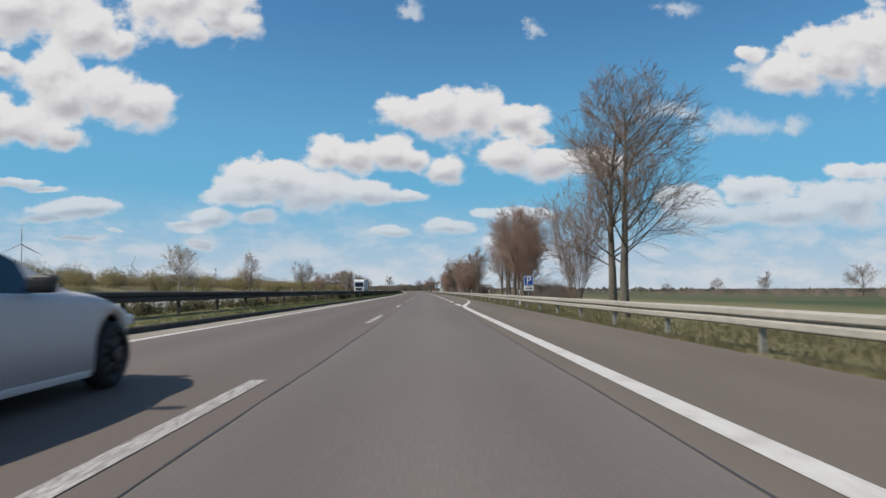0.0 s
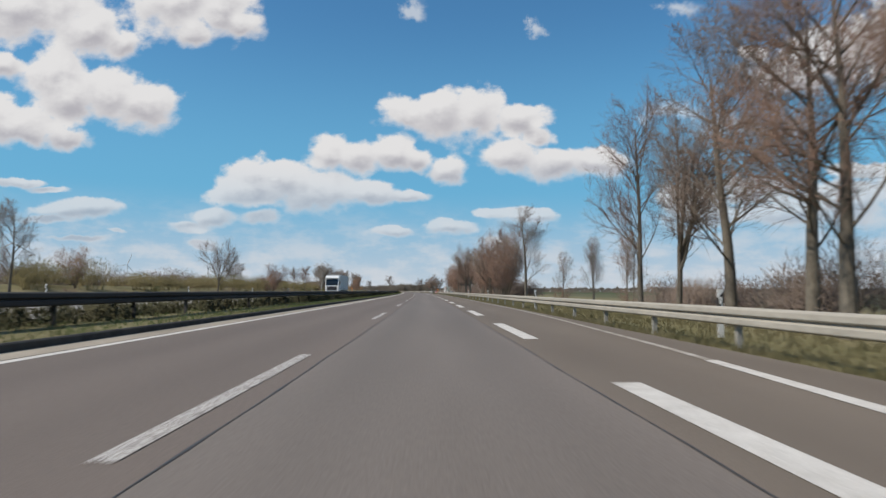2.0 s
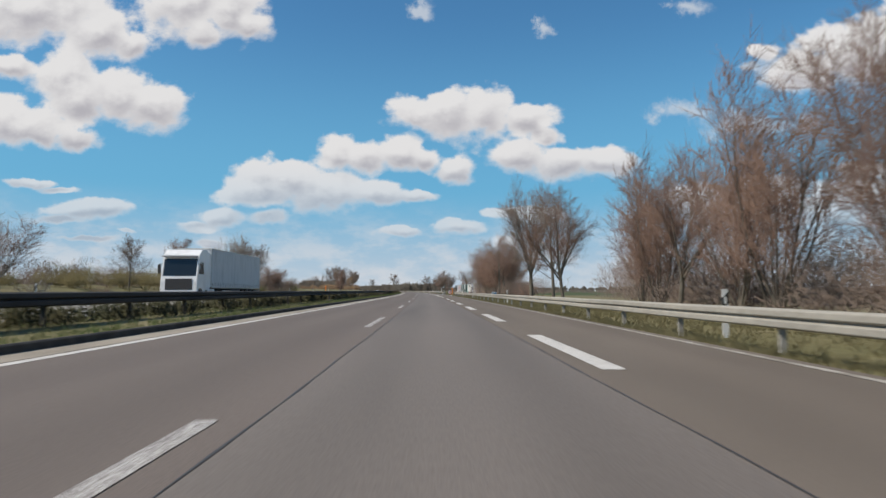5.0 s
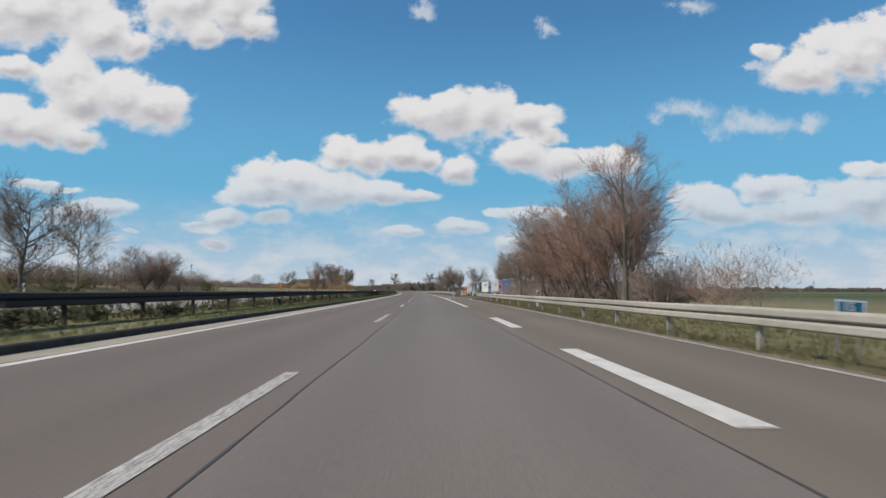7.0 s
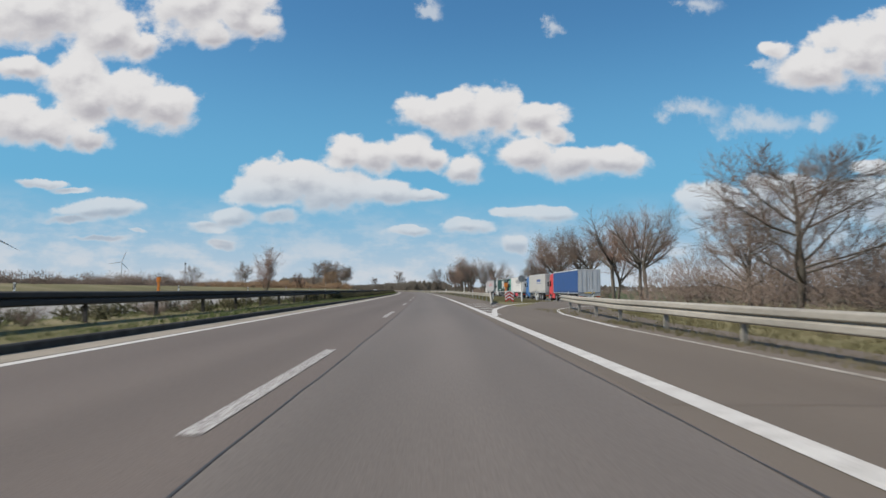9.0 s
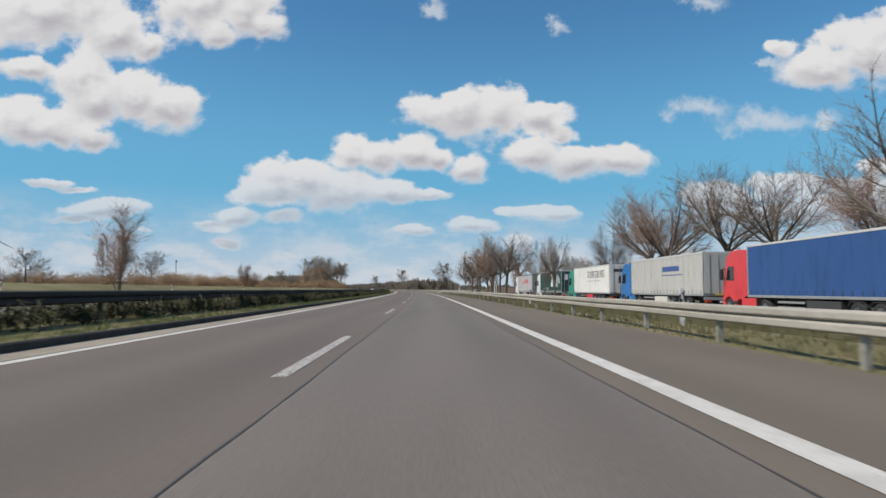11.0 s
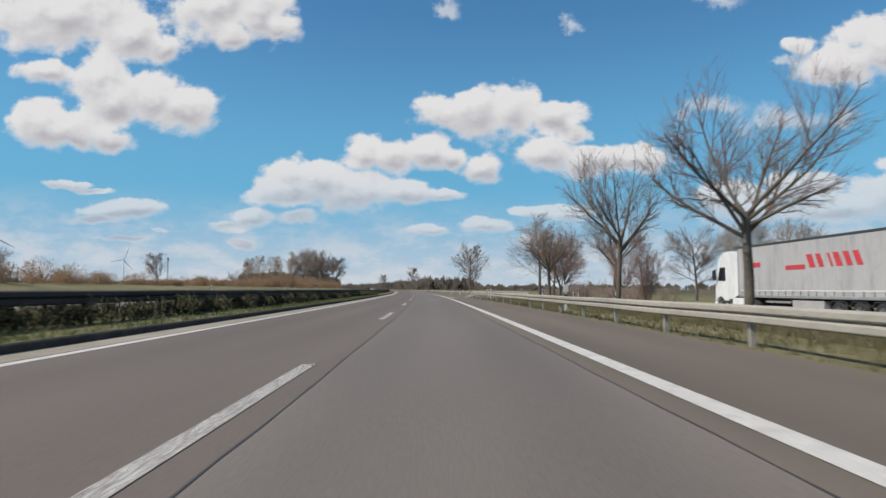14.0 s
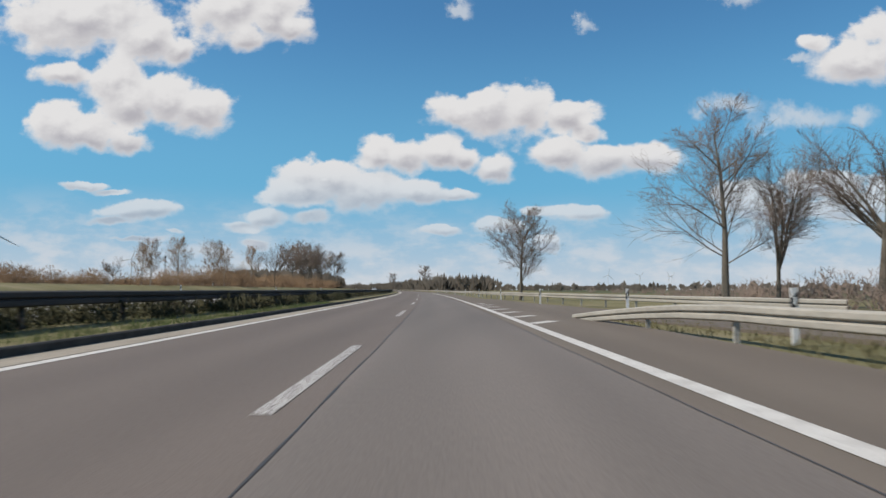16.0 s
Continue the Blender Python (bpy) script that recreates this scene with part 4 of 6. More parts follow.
    for s, off, h, model, wide in ((302, 25.6, 11.4, "avenue_a", 1.1), (308, 27.0, 12.2, "avenue_b", 1.1), (314, 25.6, 12.4, "avenue_c", 1.1), (320, 28.0, 12.0, "fork_b", 1.2), (328, 26.5, 11.4, "avenue_a", 1.2),
                                   (336, 26.4, 12.6, "avenue_c", 1.1), (342, 24.0, 11.4, "avenue_b", 1.25), (347, 25.6, 12.8, "avenue_a", 1.1), (356, 27.0, 13.0, "avenue_c", 1.1), (367, 26.4, 10.6, "fork_a", 0.9), (382, 28.5, 7.2, "avenue_b", 1.0)):
        plant("tree", model, s, off, h, park, "tree", "rest area trees", rng.uniform(0, 360), wide)
    avenue = "leafless tree in the strip between carriageway and lorries"
    for s, off, h, model, wide in ((325.6, 10.2, 5.0, "avenue_c", 0.62), (328.4, 10.0, 5.2, "fork_a", 0.55), (350.6, 10.1, 7.6, "avenue_a", 1.2), (356.0, 10.2, 7.5, "avenue_b", 0.95), (360.6, 10.1, 7.0, "avenue_c", 1.15), (366.7, 10.0, 9.3, "fork_b", 0.9), (376.0, 9.8, 7.9, "avenue_b", 1.05),
                                   (387.3, 9.7, 7.9, "avenue_c", 0.82), (405.4, 10.2, 6.4, "avenue_a", 1.05), (409.0, 11.6, 6.2, "fork_b", 1.05), (398.0, 14.5, 5.4, "coppice_a", 0.8)):
        plant("tree", model, s, off, h, avenue, "tree", "rest area trees", rng.uniform(0, 360), wide)
    for s, off, h, model, wide in ((445.0, 16.7, 11.5, "tall_b", 1.2), (424.0, 14.2, 7.6, "broad_a", 1.0), (421.0, 27.0, 7.4, "broad_b", 1.1), (447.0, 20.4, 9.6, "fork_a", 0.8), (450.0, 28.0, 12.0, "avenue_a", 1.2), (428.0, 36.0, 9.0, "pale_b", 1.0), (434.0, 38.0, 9.4, "pale_a", 1.0), (423.0, 37.0, 8.4, "pale_b", 1.1), (440.0, 26.0, 7.6, "coppice_a", 1.0)):
        plant("tree", model, s, off, h, "leafless tree on the grass beyond the slip road", "tree", "rest area trees", rng.uniform(0, 360), wide)
    plant("tree", "round_b", 470.5, 9.6, 9.6, "lone round-crowned leafless tree beside the rail", "tree", "roadside trees", 40, 1.12)
    plant("tree", "round_a", 1000.0, -61.0 - line_x(1000.0), 24.0, "large distant leafless tree on the horizon", "tree", "distant trees", 10, 0.9)
    plant("tree", "round_b", 1010.0, -92.0 - line_x(1010.0), 17.0, "large distant leafless tree on the horizon", "tree", "distant trees", 70, 0.9)
    for s, off, h, model, wide in ((167.0, 78.0, 5.0, "broad_b", 1.0), (179.0, 98.0, 7.2, "tall_a", 0.6), (116.0, 81.0, 6.8, "broad_a", 1.1), (205.0, 110.0, 6.0, "round_b", 1.0), (232.0, 90.0, 4.4, "broad_b", 1.2)):
        plant("tree", model, s, off, h, "small leafless tree on the edge of the field", "tree", "field trees", rng.uniform(0, 360), wide, -0.3)
    # trees of the other side
    left = "leafless tree above the hedge beyond the oncoming lanes"
    for s, off, h, model, wide in ((63.0, -22.2, 5.6, "pale_b", 1.0), (89.0, -22.2, 6.4, "tall_a", 1.0), (126.0, -22.0, 7.4, "fork_a", 0.8), (163.0, -24.4, 4.6, "coppice_a", 1.6), (168.0, -25.0, 5.0, "coppice_b", 1.5), (186.0, -25.0, 5.0, "round_b", 1.0), (197.0, -24.6, 5.6, "round_a", 1.0), (150.0, -27.0, 4.4, "broad_b", 1.0), (105.0, -27.0, 3.8, "coppice_b", 1.2),
                                   (206.5, -22.2, 8.4, "pale_a", 0.85), (219.7, -23.7, 8.6, "broad_a", 1.0), (230.5, -26.0, 7.2, "pale_b", 0.9), (241.0, -25.2, 4.4, "coppice_a", 1.7), (245.5, -25.6, 4.2, "coppice_b", 1.7), (250.0, -27.0, 3.6, "coppice_a", 1.7),
                                   (335.5, -24.0, 8.6, "coppice_a", 0.95), (347.0, -31.0, 5.2, "tall_c", 0.6), (397.0, -30.0, 4.6, "coppice_b", 0.9), (404.0, -30.0, 3.2, "coppice_a", 1.4), (436.0, -31.0, 4.4, "round_a", 1.1),
                                   (376.0, -38.0, 5.8, "broad_b", 1.2), (352.0, -42.0, 4.6, "broad_a", 1.2), (305.0, -92.0, 6.8, "broad_a", 1.2), (330.0, -104.0, 7.2, "broad_b", 1.2), (360.0, -98.0, 6.8, "broad_a", 1.3),
                                   (467.0, -36, 2.2, "broad_b", 1.0), (480.0, -34, 3.6, "avenue_c", 1.0), (485.0, -33, 5.9, "pale_a", 0.8), (487.5, -33, 6.6, "pale_a", 0.8), (496.5, -33, 7.6, "pale_b", 0.9), (511.5, -33, 8.4, "pale_a", 1.0), (519.0, -33.4, 7.7, "pale_b", 0.7), (535.5, -33, 9.1, "pale_a", 0.9), (557.0, -33, 10.8, "avenue_a", 0.9), (581.5, -33.5, 13.8, "avenue_b", 1.0), (617.0, -34, 16.7, "avenue_c", 1.0), (651.0, -34, 17.0, "avenue_a", 0.9),
                                   (684.0, -46.0, 20.0, "broad_a", 0.95), (692.0, -42.0, 21.5, "broad_b", 0.95), (702.0, -38.0, 21.0, "fork_a", 1.0), (690.0, -54.0, 20.0, "round_b", 0.95), (697.0, -48.0, 22.0, "round_a", 0.95), (706.0, -33.0, 18.0, "round_b", 0.95)):
        plant("tree", model, s, off, h, left, "tree", "trees of the far verge", rng.uniform(0, 360), wide, 0.15 if off > -24.5 else 1.2)


row_of_trees()


def brush():
    rng = random.Random(23)
    reds, olives = "leafless reddish-brown shrub", "olive-brown shrub with first green leaves"
    # right verge, behind the rail
    spans = ((84, 106, 11.5, 15, 1.4, 2.2), (56, 84, 12.5, 15, 1.8, 2.6), (128, 165, 12, 15, 2.0, 3.0), (205, 262, 12.2, 16.5, 2.0, 3.4), (270, 300, 24, 28, 1.6, 2.6), (300, 400, 26, 30, 1.4, 2.6), (400, 425, 17, 22, 1.2, 2.2), (386, 430, 12.5, 15, 0.6, 1.2))
    for a, b, o1, o2, h1, h2 in spans:
        s = a
        while s < b:
            plant("shrub", rng.choice(("bush_a", "bush_a", "bush_b")), s, rng.uniform(o1, o2), rng.uniform(h1, h2), reds + " on the grass verge", "shrub", "verge shrubs", rng.uniform(0, 360), rng.uniform(1.0, 1.3))
            s += rng.uniform(5.5, 8.5)
    # the nearest shrubs of the far verge, in front of the hedge
    for a, b, o1, o2, h1, h2 in ((30, 225, -24.4, -23.2, 1.0, 1.8), (225, 262, -24.6, -23.4, 1.4, 2.2)):
        s = a
        while s < b:
            model = rng.choice(("bush_a", "bush_b", "bush_c", "bush_c"))
            extra, lab = None, reds
            if model == "bush_c":
                extra, lab = GREEN, olives
            elif model == "bush_b" and rng.random() < 0.5:
                extra, lab = BLOOM, "leafless shrub covered in white blossom"
            plant("shrub", model, s, rng.uniform(o1, o2), rng.uniform(h1, h2), lab + " before the far hedge", "shrub", "hedge shrubs", rng.uniform(0, 360), rng.uniform(1.1, 1.5), 0.3, extra)
            s += rng.uniform(6.0, 10.0)
    # low dark shrubs under the median rail
    s = 4.0
    while s < 470:
        dense = 0.25 if s < 280 else 0.35
        if rng.random() < dense:
            plant("shrub", rng.choice(("bush_b", "bush_c")), s, rng.uniform(-8.2, -6.9), rng.uniform(0.55, 0.9), "low leafless shrub under the median rail", "shrub", "median shrubs", rng.uniform(0, 360), rng.uniform(1.2, 1.8), 0.12)
        s += rng.uniform(1.2, 2.4)


brush()


def hedge(spans, seed, mat, label, per=95, thick=1.0, size=1.0):
    """A long hedge: rounded bushes of short tapering twigs on a few stems, in one mesh."""
    rng = random.Random(seed)
    nr = np.random.RandomState(seed)
    roots, tips, widths = [], [], []
    for a, b, o1, o2, z, h1, h2, gap in spans:
        s = a
        while s < b:
            swell = 0.9 + 0.2 * math.sin(s * 0.13 + seed) + 0.13 * math.sin(s * 0.41 + 2 * seed)
            o, h = rng.uniform(o1, o2), rng.uniform(h1, h2) * (swell if h2 > 1.0 else 1.0)
            x, y, _z = at(s, o)
            r = 0.55 * h + 0.25
            d = nr.normal(size=(per, 3))
            d[:, 2] = np.abs(d[:, 2])
            d /= np.linalg.norm(d, axis=1)[:, None]
            f = nr.rand(per, 1) ** 0.45
            c = np.array((x, y, z + 0.22 * h)) + d * f * np.array((r, r, 0.70 * h))
            e = d * 0.7 + nr.normal(size=(per, 3)) * np.array((0.5, 0.5, 0.4)) + np.array((0, 0, 0.35))
            e /= np.linalg.norm(e, axis=1)[:, None]
            half = 0.5 * size * (0.14 + 0.15 * h) * nr.uniform(0.6, 1.3, (per, 1))
            p0, p1, w = c - e * half, c + e * half, nr.uniform(0.012, 0.026, per) * thick
            p0[:9] = np.array((x, y, z - 0.1)) + d[:9] * np.array((r * 0.25, r * 0.25, 0))
            p1[:9], w[:9] = c[:9], 0.03 * thick
            roots.append(p0)
            tips.append(p1)
            widths.append(w)
            s += rng.uniform(0.6, 1.4) * gap
    p0, p1, w = np.concatenate(roots), np.concatenate(tips), np.concatenate(widths)
    n = len(p0)
    verts = np.zeros((n, 4, 3))
    turn = nr.uniform(0, 6.283, n)
    for k in range(3):
        c = 2.0944 * k + turn
        verts[:, k] = p0 + np.stack([w * np.cos(c), w * np.sin(c), 0.5 * w * np.sin(c + 1)], 1)
    verts[:, 3] = p1
    base = np.arange(n)[:, None, None] * 4
    faces = base + np.array([[0, 1, 3], [1, 2, 3], [2, 0, 3]])[None]
    return tagged(new("hedge", triangles("hedge", verts.reshape(-1, 3), faces.reshape(-1, 3), mat)), label, "hedge", kind="stuff")


hedge([(-20, 60, -31, -25.5, 1.1, 1.4, 2.2, 1.1), (60, 230, -31, -25, 1.1, 1.5, 2.7, 0.85)], 51, TWIG_OLIVE, "olive-brown hedge along the far verge", 560, 1.1, 0.5)
hedge([(-20, 230, -36, -30, 1.2, 1.9, 3.0, 1.3), (222, 262, -30, -25, 1.1, 1.8, 3.0, 0.8)], 52, TWIG, "bare brown brushwood along the far verge", 480, 1.05, 0.55)
hedge([(207, 262, 12.0, 16.0, -0.1, 2.0, 3.4, 0.6), (126, 165, 11.6, 15, -0.1, 2.2, 3.6, 0.6), (56, 84, 12.0, 15.5, -0.1, 1.4, 2.4, 0.7)], 56, TWIG, "bare brown brushwood along the verge", 520, 0.62, 0.72)
hedge([(-30, 360, 138, 160, -0.6, 1.6, 3.4, 1.5), (400, 700, 110, 135, -0.6, 1.6, 3.2, 1.6)], 58, WOODLAND, "dark distant hedge across the fields", 90, 3.0)
hedge([(428, 470, 21, 27, -0.1, 1.2, 2.4, 0.8), (0, 130, 70, 84, -0.3, 1.2, 2.8, 2.6), (130, 260, 80, 96, -0.3, 1.2, 2.8, 2.6), (440, 640, 60, 74, -0.3, 1.2, 2.6, 2.4)], 57, TWIG, "loose dark bushes along the field edge", 90, 1.6)
hedge([(262, 345, -46, -38, 1.4, 1.4, 2.4, 0.8), (262, 330, -95, -82, 1.7, 2.0, 3.2, 1.6), (330, 420, -70, -44, 1.6, 1.8, 3.2, 1.2)], 53, TWIG, "low dark hedge across the field", 150, 1.8, 0.8)
hedge([(340, 385, -38, -29, 1.3, 1.4, 2.3, 0.8), (385, 412, -36, -30, 1.3, 2.2, 3.2, 0.5), (412, 490, -38, -29, 1.2, 1.2, 2.2, 0.7), (490, 680, -37, -29, 1.3, 2.4, 4.2, 0.75)], 54, TWIG_WILLOW, "dense reddish-brown hedge beyond the oncoming lanes", 300, 1.15, 0.7)
hedge([(5, 60, -8.6, -6.7, 0.12, 0.4, 0.65, 0.6), (60, 200, -8.6, -6.3, 0.12, 0.45, 0.75, 0.34), (200, 285, -8.6, -6.6, 0.12, 0.4, 0.7, 0.8), (285, 470, -8.4, -5.9, 0.12, 0.5, 0.8, 0.24), (470, 700, -8.2, -6.7, 0.12, 0.6, 0.85, 0.7)], 55, TWIG_DARK, "low olive planting under the median rail, darkened for the shade there", 75, 1.3)


def far_woods():
    """Distant woods: many small upright twig clumps in one mesh."""
    bands = ((650, 760, -75, -46, 6, 9, 300), (760, 1150, -80, -42, 8, 12, 1300), (880, 1100, -60, -36, 8, 12, 600), (720, 1200, 14, 46, 6, 11, 300), (900, 1500, -160, -60, 7, 11, 260), (1200, 1800, -120, 120, 8, 13, 420), (800, 1500, 60, 420, 4, 8, 500), (1000, 1800, -900, -150, 6, 11, 420), (300, 1200, -420, -220, 4, 8, 420), (50, 1000, 420, 520, 2.5, 5.0, 2000), (-50, 400, -400, -160, 3, 6, 140), (-100, 700, -300, -255, 3.5, 7.0, 900), (500, 1500, -300, -230, 5, 9.5, 1500), (900, 1400, -230, -90, 6, 10, 700))
    nr = np.random.RandomState(31)
    parts = []
    for a, b, o1, o2, h1, h2, n in bands:
        ss, oo, h = nr.uniform(a, b, n), nr.uniform(o1, o2, n), nr.uniform(h1, h2, n)
        p = np.repeat(places(ss, oo), 15, 0)
        h = np.repeat(h, 15)
        g = np.repeat(np.where(oo < -26, 1.6, -0.3), 15)
        w = np.repeat(nr.uniform(0.3, 0.5, n), 15) * h
        m = 15 * n
        ang, rad = nr.uniform(0, 6.283, m), w * np.sqrt(nr.rand(m))
        z1 = g + h * nr.uniform(0.05, 0.5, m)
        z2 = g + h * (1 - 0.35 * (rad / w) ** 2) * nr.uniform(0.75, 1.0, m)
        t = nr.uniform(0.35, 0.9, m)
        px, py = p[:, 0] + rad * np.cos(ang), p[:, 1] + rad * np.sin(ang)
        foot = np.where(np.arange(m) % 15 < 4, g - 0.3, z1)
        mid = (z1 + z2) / 2
        parts.append(np.stack([np.stack([px * 0.6 + p[:, 0] * 0.4, py * 0.6 + p[:, 1] * 0.4, foot], 1), np.stack([px + t, py, mid], 1), np.stack([px, py, z2], 1), np.stack([px - t, py + t, mid], 1)], 1))
    verts = np.concatenate(parts)
    faces = np.arange(len(verts))[:, None, None] * 4 + np.array([[0, 1, 2], [0, 2, 3]])[None]
    return tagged(new("woods", triangles("woods", verts.reshape(-1, 3), faces.reshape(-1, 3), WOODLAND)), "distant leafless woods on the plain", "woods", kind="stuff")


far_woods()


def grass_tufts(name, spans, count, h1, h2, seed, label, mat):
    nr = np.random.RandomState(seed)
    lots = np.array(spans, float)[nr.randint(0, len(spans), count)]
    ss, oo = lots[:, 0] + (lots[:, 1] - lots[:, 0]) * nr.rand(count), lots[:, 2] + (lots[:, 3] - lots[:, 2]) * nr.rand(count)
    n = 4 * count
    p = np.repeat(places(ss, oo), 4, 0) + nr.normal(0, 0.06, (n, 2))
    z, h = np.repeat(lots[:, 4], 4), nr.uniform(h1, h2, n)
    ang, lean, w = nr.uniform(0, 6.283, n), nr.uniform(0.1, 0.7, n) * h, nr.uniform(0.008, 0.018, n)
    verts = np.stack([np.stack([p[:, 0] - w, p[:, 1], z - 0.04], 1), np.stack([p[:, 0] + w, p[:, 1], z - 0.04], 1), np.stack([p[:, 0] + lean * np.cos(ang), p[:, 1] + lean * np.sin(ang), z + h], 1)], 1)
    return tagged(new(name, triangles(name, verts.reshape(-1, 3), np.arange(3 * n).reshape(-1, 3), mat)), label, "grass", kind="stuff")


grass_tufts("grass", [(0, 150, -10.1, -4.85, 0.12), (150, 300, -10.1, -4.85, 0.12), (300, 450, -10.1, -4.85, 0.12), (0, 450, -5.4, -4.8, 0.1)], 26000, 0.04, 0.17, 41, "short rough grass on the median", BLADES)
grass_tufts("grass", [(284, 360, 8.8, 12.5, -0.30), (345, 425, 8.8, 12.5, -0.30)], 9000, 0.16, 0.42, 43, "taller dry grass on the strip before the lorries", BLADES_DRY)
grass_tufts("grass", [(0, 130, 6.65, 10.5, -0.05), (130, 262, 6.65, 10.5, -0.05), (284, 430, 6.65, 12.0, -0.05), (0, 250, 6.6, 7.1, -0.04)], 30000, 0.04, 0.17, 42, "rough dry spring grass along the verge", BLADES_DRY)


# ---------------------------------------------------------------- vehicles
def prism(profile, x0, x1, bevel=0.0, segs=2):
    """A side outline of (y, z), closed and spread from x0 to x1."""
    bm = bmesh.new()
    lo = [bm.verts.new((x0, y, z)) for y, z in profile]
    hi = [bm.verts.new((x1, y, z)) for y, z in profile]
    n = len(profile)
    bm.faces.new(lo[::-1])
    bm.faces.new(hi)
    for i in range(n):
        bm.faces.new((lo[i], lo[(i + 1) % n], hi[(i + 1) % n], hi[i]))
    bmesh.ops.recalc_face_normals(bm, faces=bm.faces)
    if bevel:
        bmesh.ops.bevel(bm, geom=bm.edges[:], offset=bevel, segments=segs, profile=0.6, affect="EDGES", clamp_overlap=True)
    return bm


def wheel_meshes(r, w, rim_r, spokes, rim_mat):
    """A tyre with a rounded tread and shoulders, and a dished rim with a hub, turned about the x axis."""
    def lathe(name, prof, mat, n=28):
        verts, faces, k = [], [], len(prof)
        for i in range(n):
            a = 6.28319 * i / n
            verts += [(x, rr * math.cos(a), rr * math.sin(a)) for x, rr in prof]
        for i in range(n):
            for j in range(k - 1):
                b = ((i + 1) % n) * k
                faces.append((i * k + j, i * k + j + 1, b + j + 1, b + j))
        return mesh(name, verts, faces, mat, True)
    tyre = lathe("tyre", [(-w / 2, rim_r), (-w / 2 - 0.008, rim_r + 0.04), (-w / 2, r - 0.05), (-w / 2 + 0.035, r - 0.008), (-0.02, r), (0.02, r), (w / 2 - 0.035, r - 0.008), (w / 2, r - 0.05), (w / 2 + 0.008, rim_r + 0.04), (w / 2, rim_r), (0.0, rim_r - 0.03), (-w / 2, rim_r)], RUBBER)
    rim = bmesh.new()
    me = lathe("rim", [(-w / 2 - 0.004, rim_r + 0.012), (-w / 2 + 0.02, rim_r - 0.02), (-w / 2 + 0.06, rim_r - 0.03), (w / 2 - 0.02, rim_r - 0.03)], rim_mat)
    rim.from_mesh(me)
    for k in range(spokes):
        b = box_bm(0.03, 0.055, rim_r, (-w / 2 + 0.035, 0, rim_r / 2), 0.008, 1)
        bmesh.ops.transform(b, matrix=Matrix.Rotation(6.28319 * k / spokes, 4, "X"), verts=b.verts)
        t = bpy.data.meshes.new("tmp")
        b.to_mesh(t)
        b.free()
        rim.from_mesh(t)
    hub = cyl_bm(rim_r * 0.34, 0.08, Matrix.Translation((-w / 2 + 0.02, 0, 0)) @ Matrix.Rotation(1.5708, 4, "Y"), 14, bevel=0.012)
    t = bpy.data.meshes.new("tmp")
    hub.to_mesh(t)
    hub.free()
    rim.from_mesh(t)
    return tyre, finish(rim, "rim", rim_mat, True)


TRUCK_TYRE, TRUCK_RIM = wheel_meshes(0.50, 0.30, 0.29, 8, RIM)
CAR_TYRE, CAR_RIM = wheel_meshes(0.325, 0.23, 0.225, 10, BLACK)
LAMP_RED = plain("tail_lamp_red", (0.42, 0.015, 0.015), 0.25, coat=0.5)
LAMP_ORANGE = plain("lamp_orange", (0.70, 0.25, 0.02), 0.3)
LAMP_CLEAR = plain("headlamp", (0.65, 0.67, 0.70), 0.15, coat=0.5)
PLATE = plain("number_plate", (0.66, 0.66, 0.63), 0.4)
CHASSIS = plain("chassis_black", (0.030, 0.030, 0.032), 0.7)
ALU = plain("aluminium_trim", (0.50, 0.50, 0.49), 0.4, 0.6)
YELLOW = plain("reflective_yellow", (0.75, 0.50, 0.05), 0.4)


def wheel(parent, tyre, rim, x, y, z, left=True):
    w = part("wheel", tyre, None, parent, m=pose(x, y, z, 0, 0, 0 if left else 180))
    w.name = "wheel"
    part("rim", rim, None, w)
    return w


def text_mesh(word, size, mat, depth=0.004):
    cu = bpy.data.curves.new("lettering", "FONT")
    cu.body, cu.size, cu.extrude, cu.align_x, cu.align_y = word, size, depth, "CENTER", "CENTER"
    ob = bpy.data.objects.new("lettering", cu)
    scene.collection.objects.link(ob)
    me = bpy.data.meshes.new_from_object(ob.evaluated_get(bpy.context.evaluated_depsgraph_get()))
    bpy.data.objects.remove(ob)
    me.materials.clear()
    me.materials.append(mat)
    return me


SIDE_LEFT = Matrix.Rotation(radians(-90), 4, "Z") @ Matrix.Rotation(radians(90), 4, "X")   # lettering that reads on a vehicle's left side
REAR = Matrix.Rotation(radians(90), 4, "X")                                                # lettering that reads from behind


def paint(name, colour, rough=0.35):
    return material(name, [tuple(k * 0.82 for k in colour), colour, tuple(min(1, k * 1.06) for k in colour)], 1.3, 9, rough, 0.0, 0.04, 6, 0.5, (1, 1, 0.5), coat=0.15, fine_amount=0.15)


def tarpaulin(name, colour):
    """Soft lorry curtain with faint upright folds and road dirt."""
    return material(name, [tuple(k * 0.80 for k in colour), colour, tuple(min(1, k * 1.05) for k in colour)], 1.6, 12, 0.62, 0.0, 0.35, 2.2, 0.35, (1, 1.4, 0.25), fine_amount=0.2)


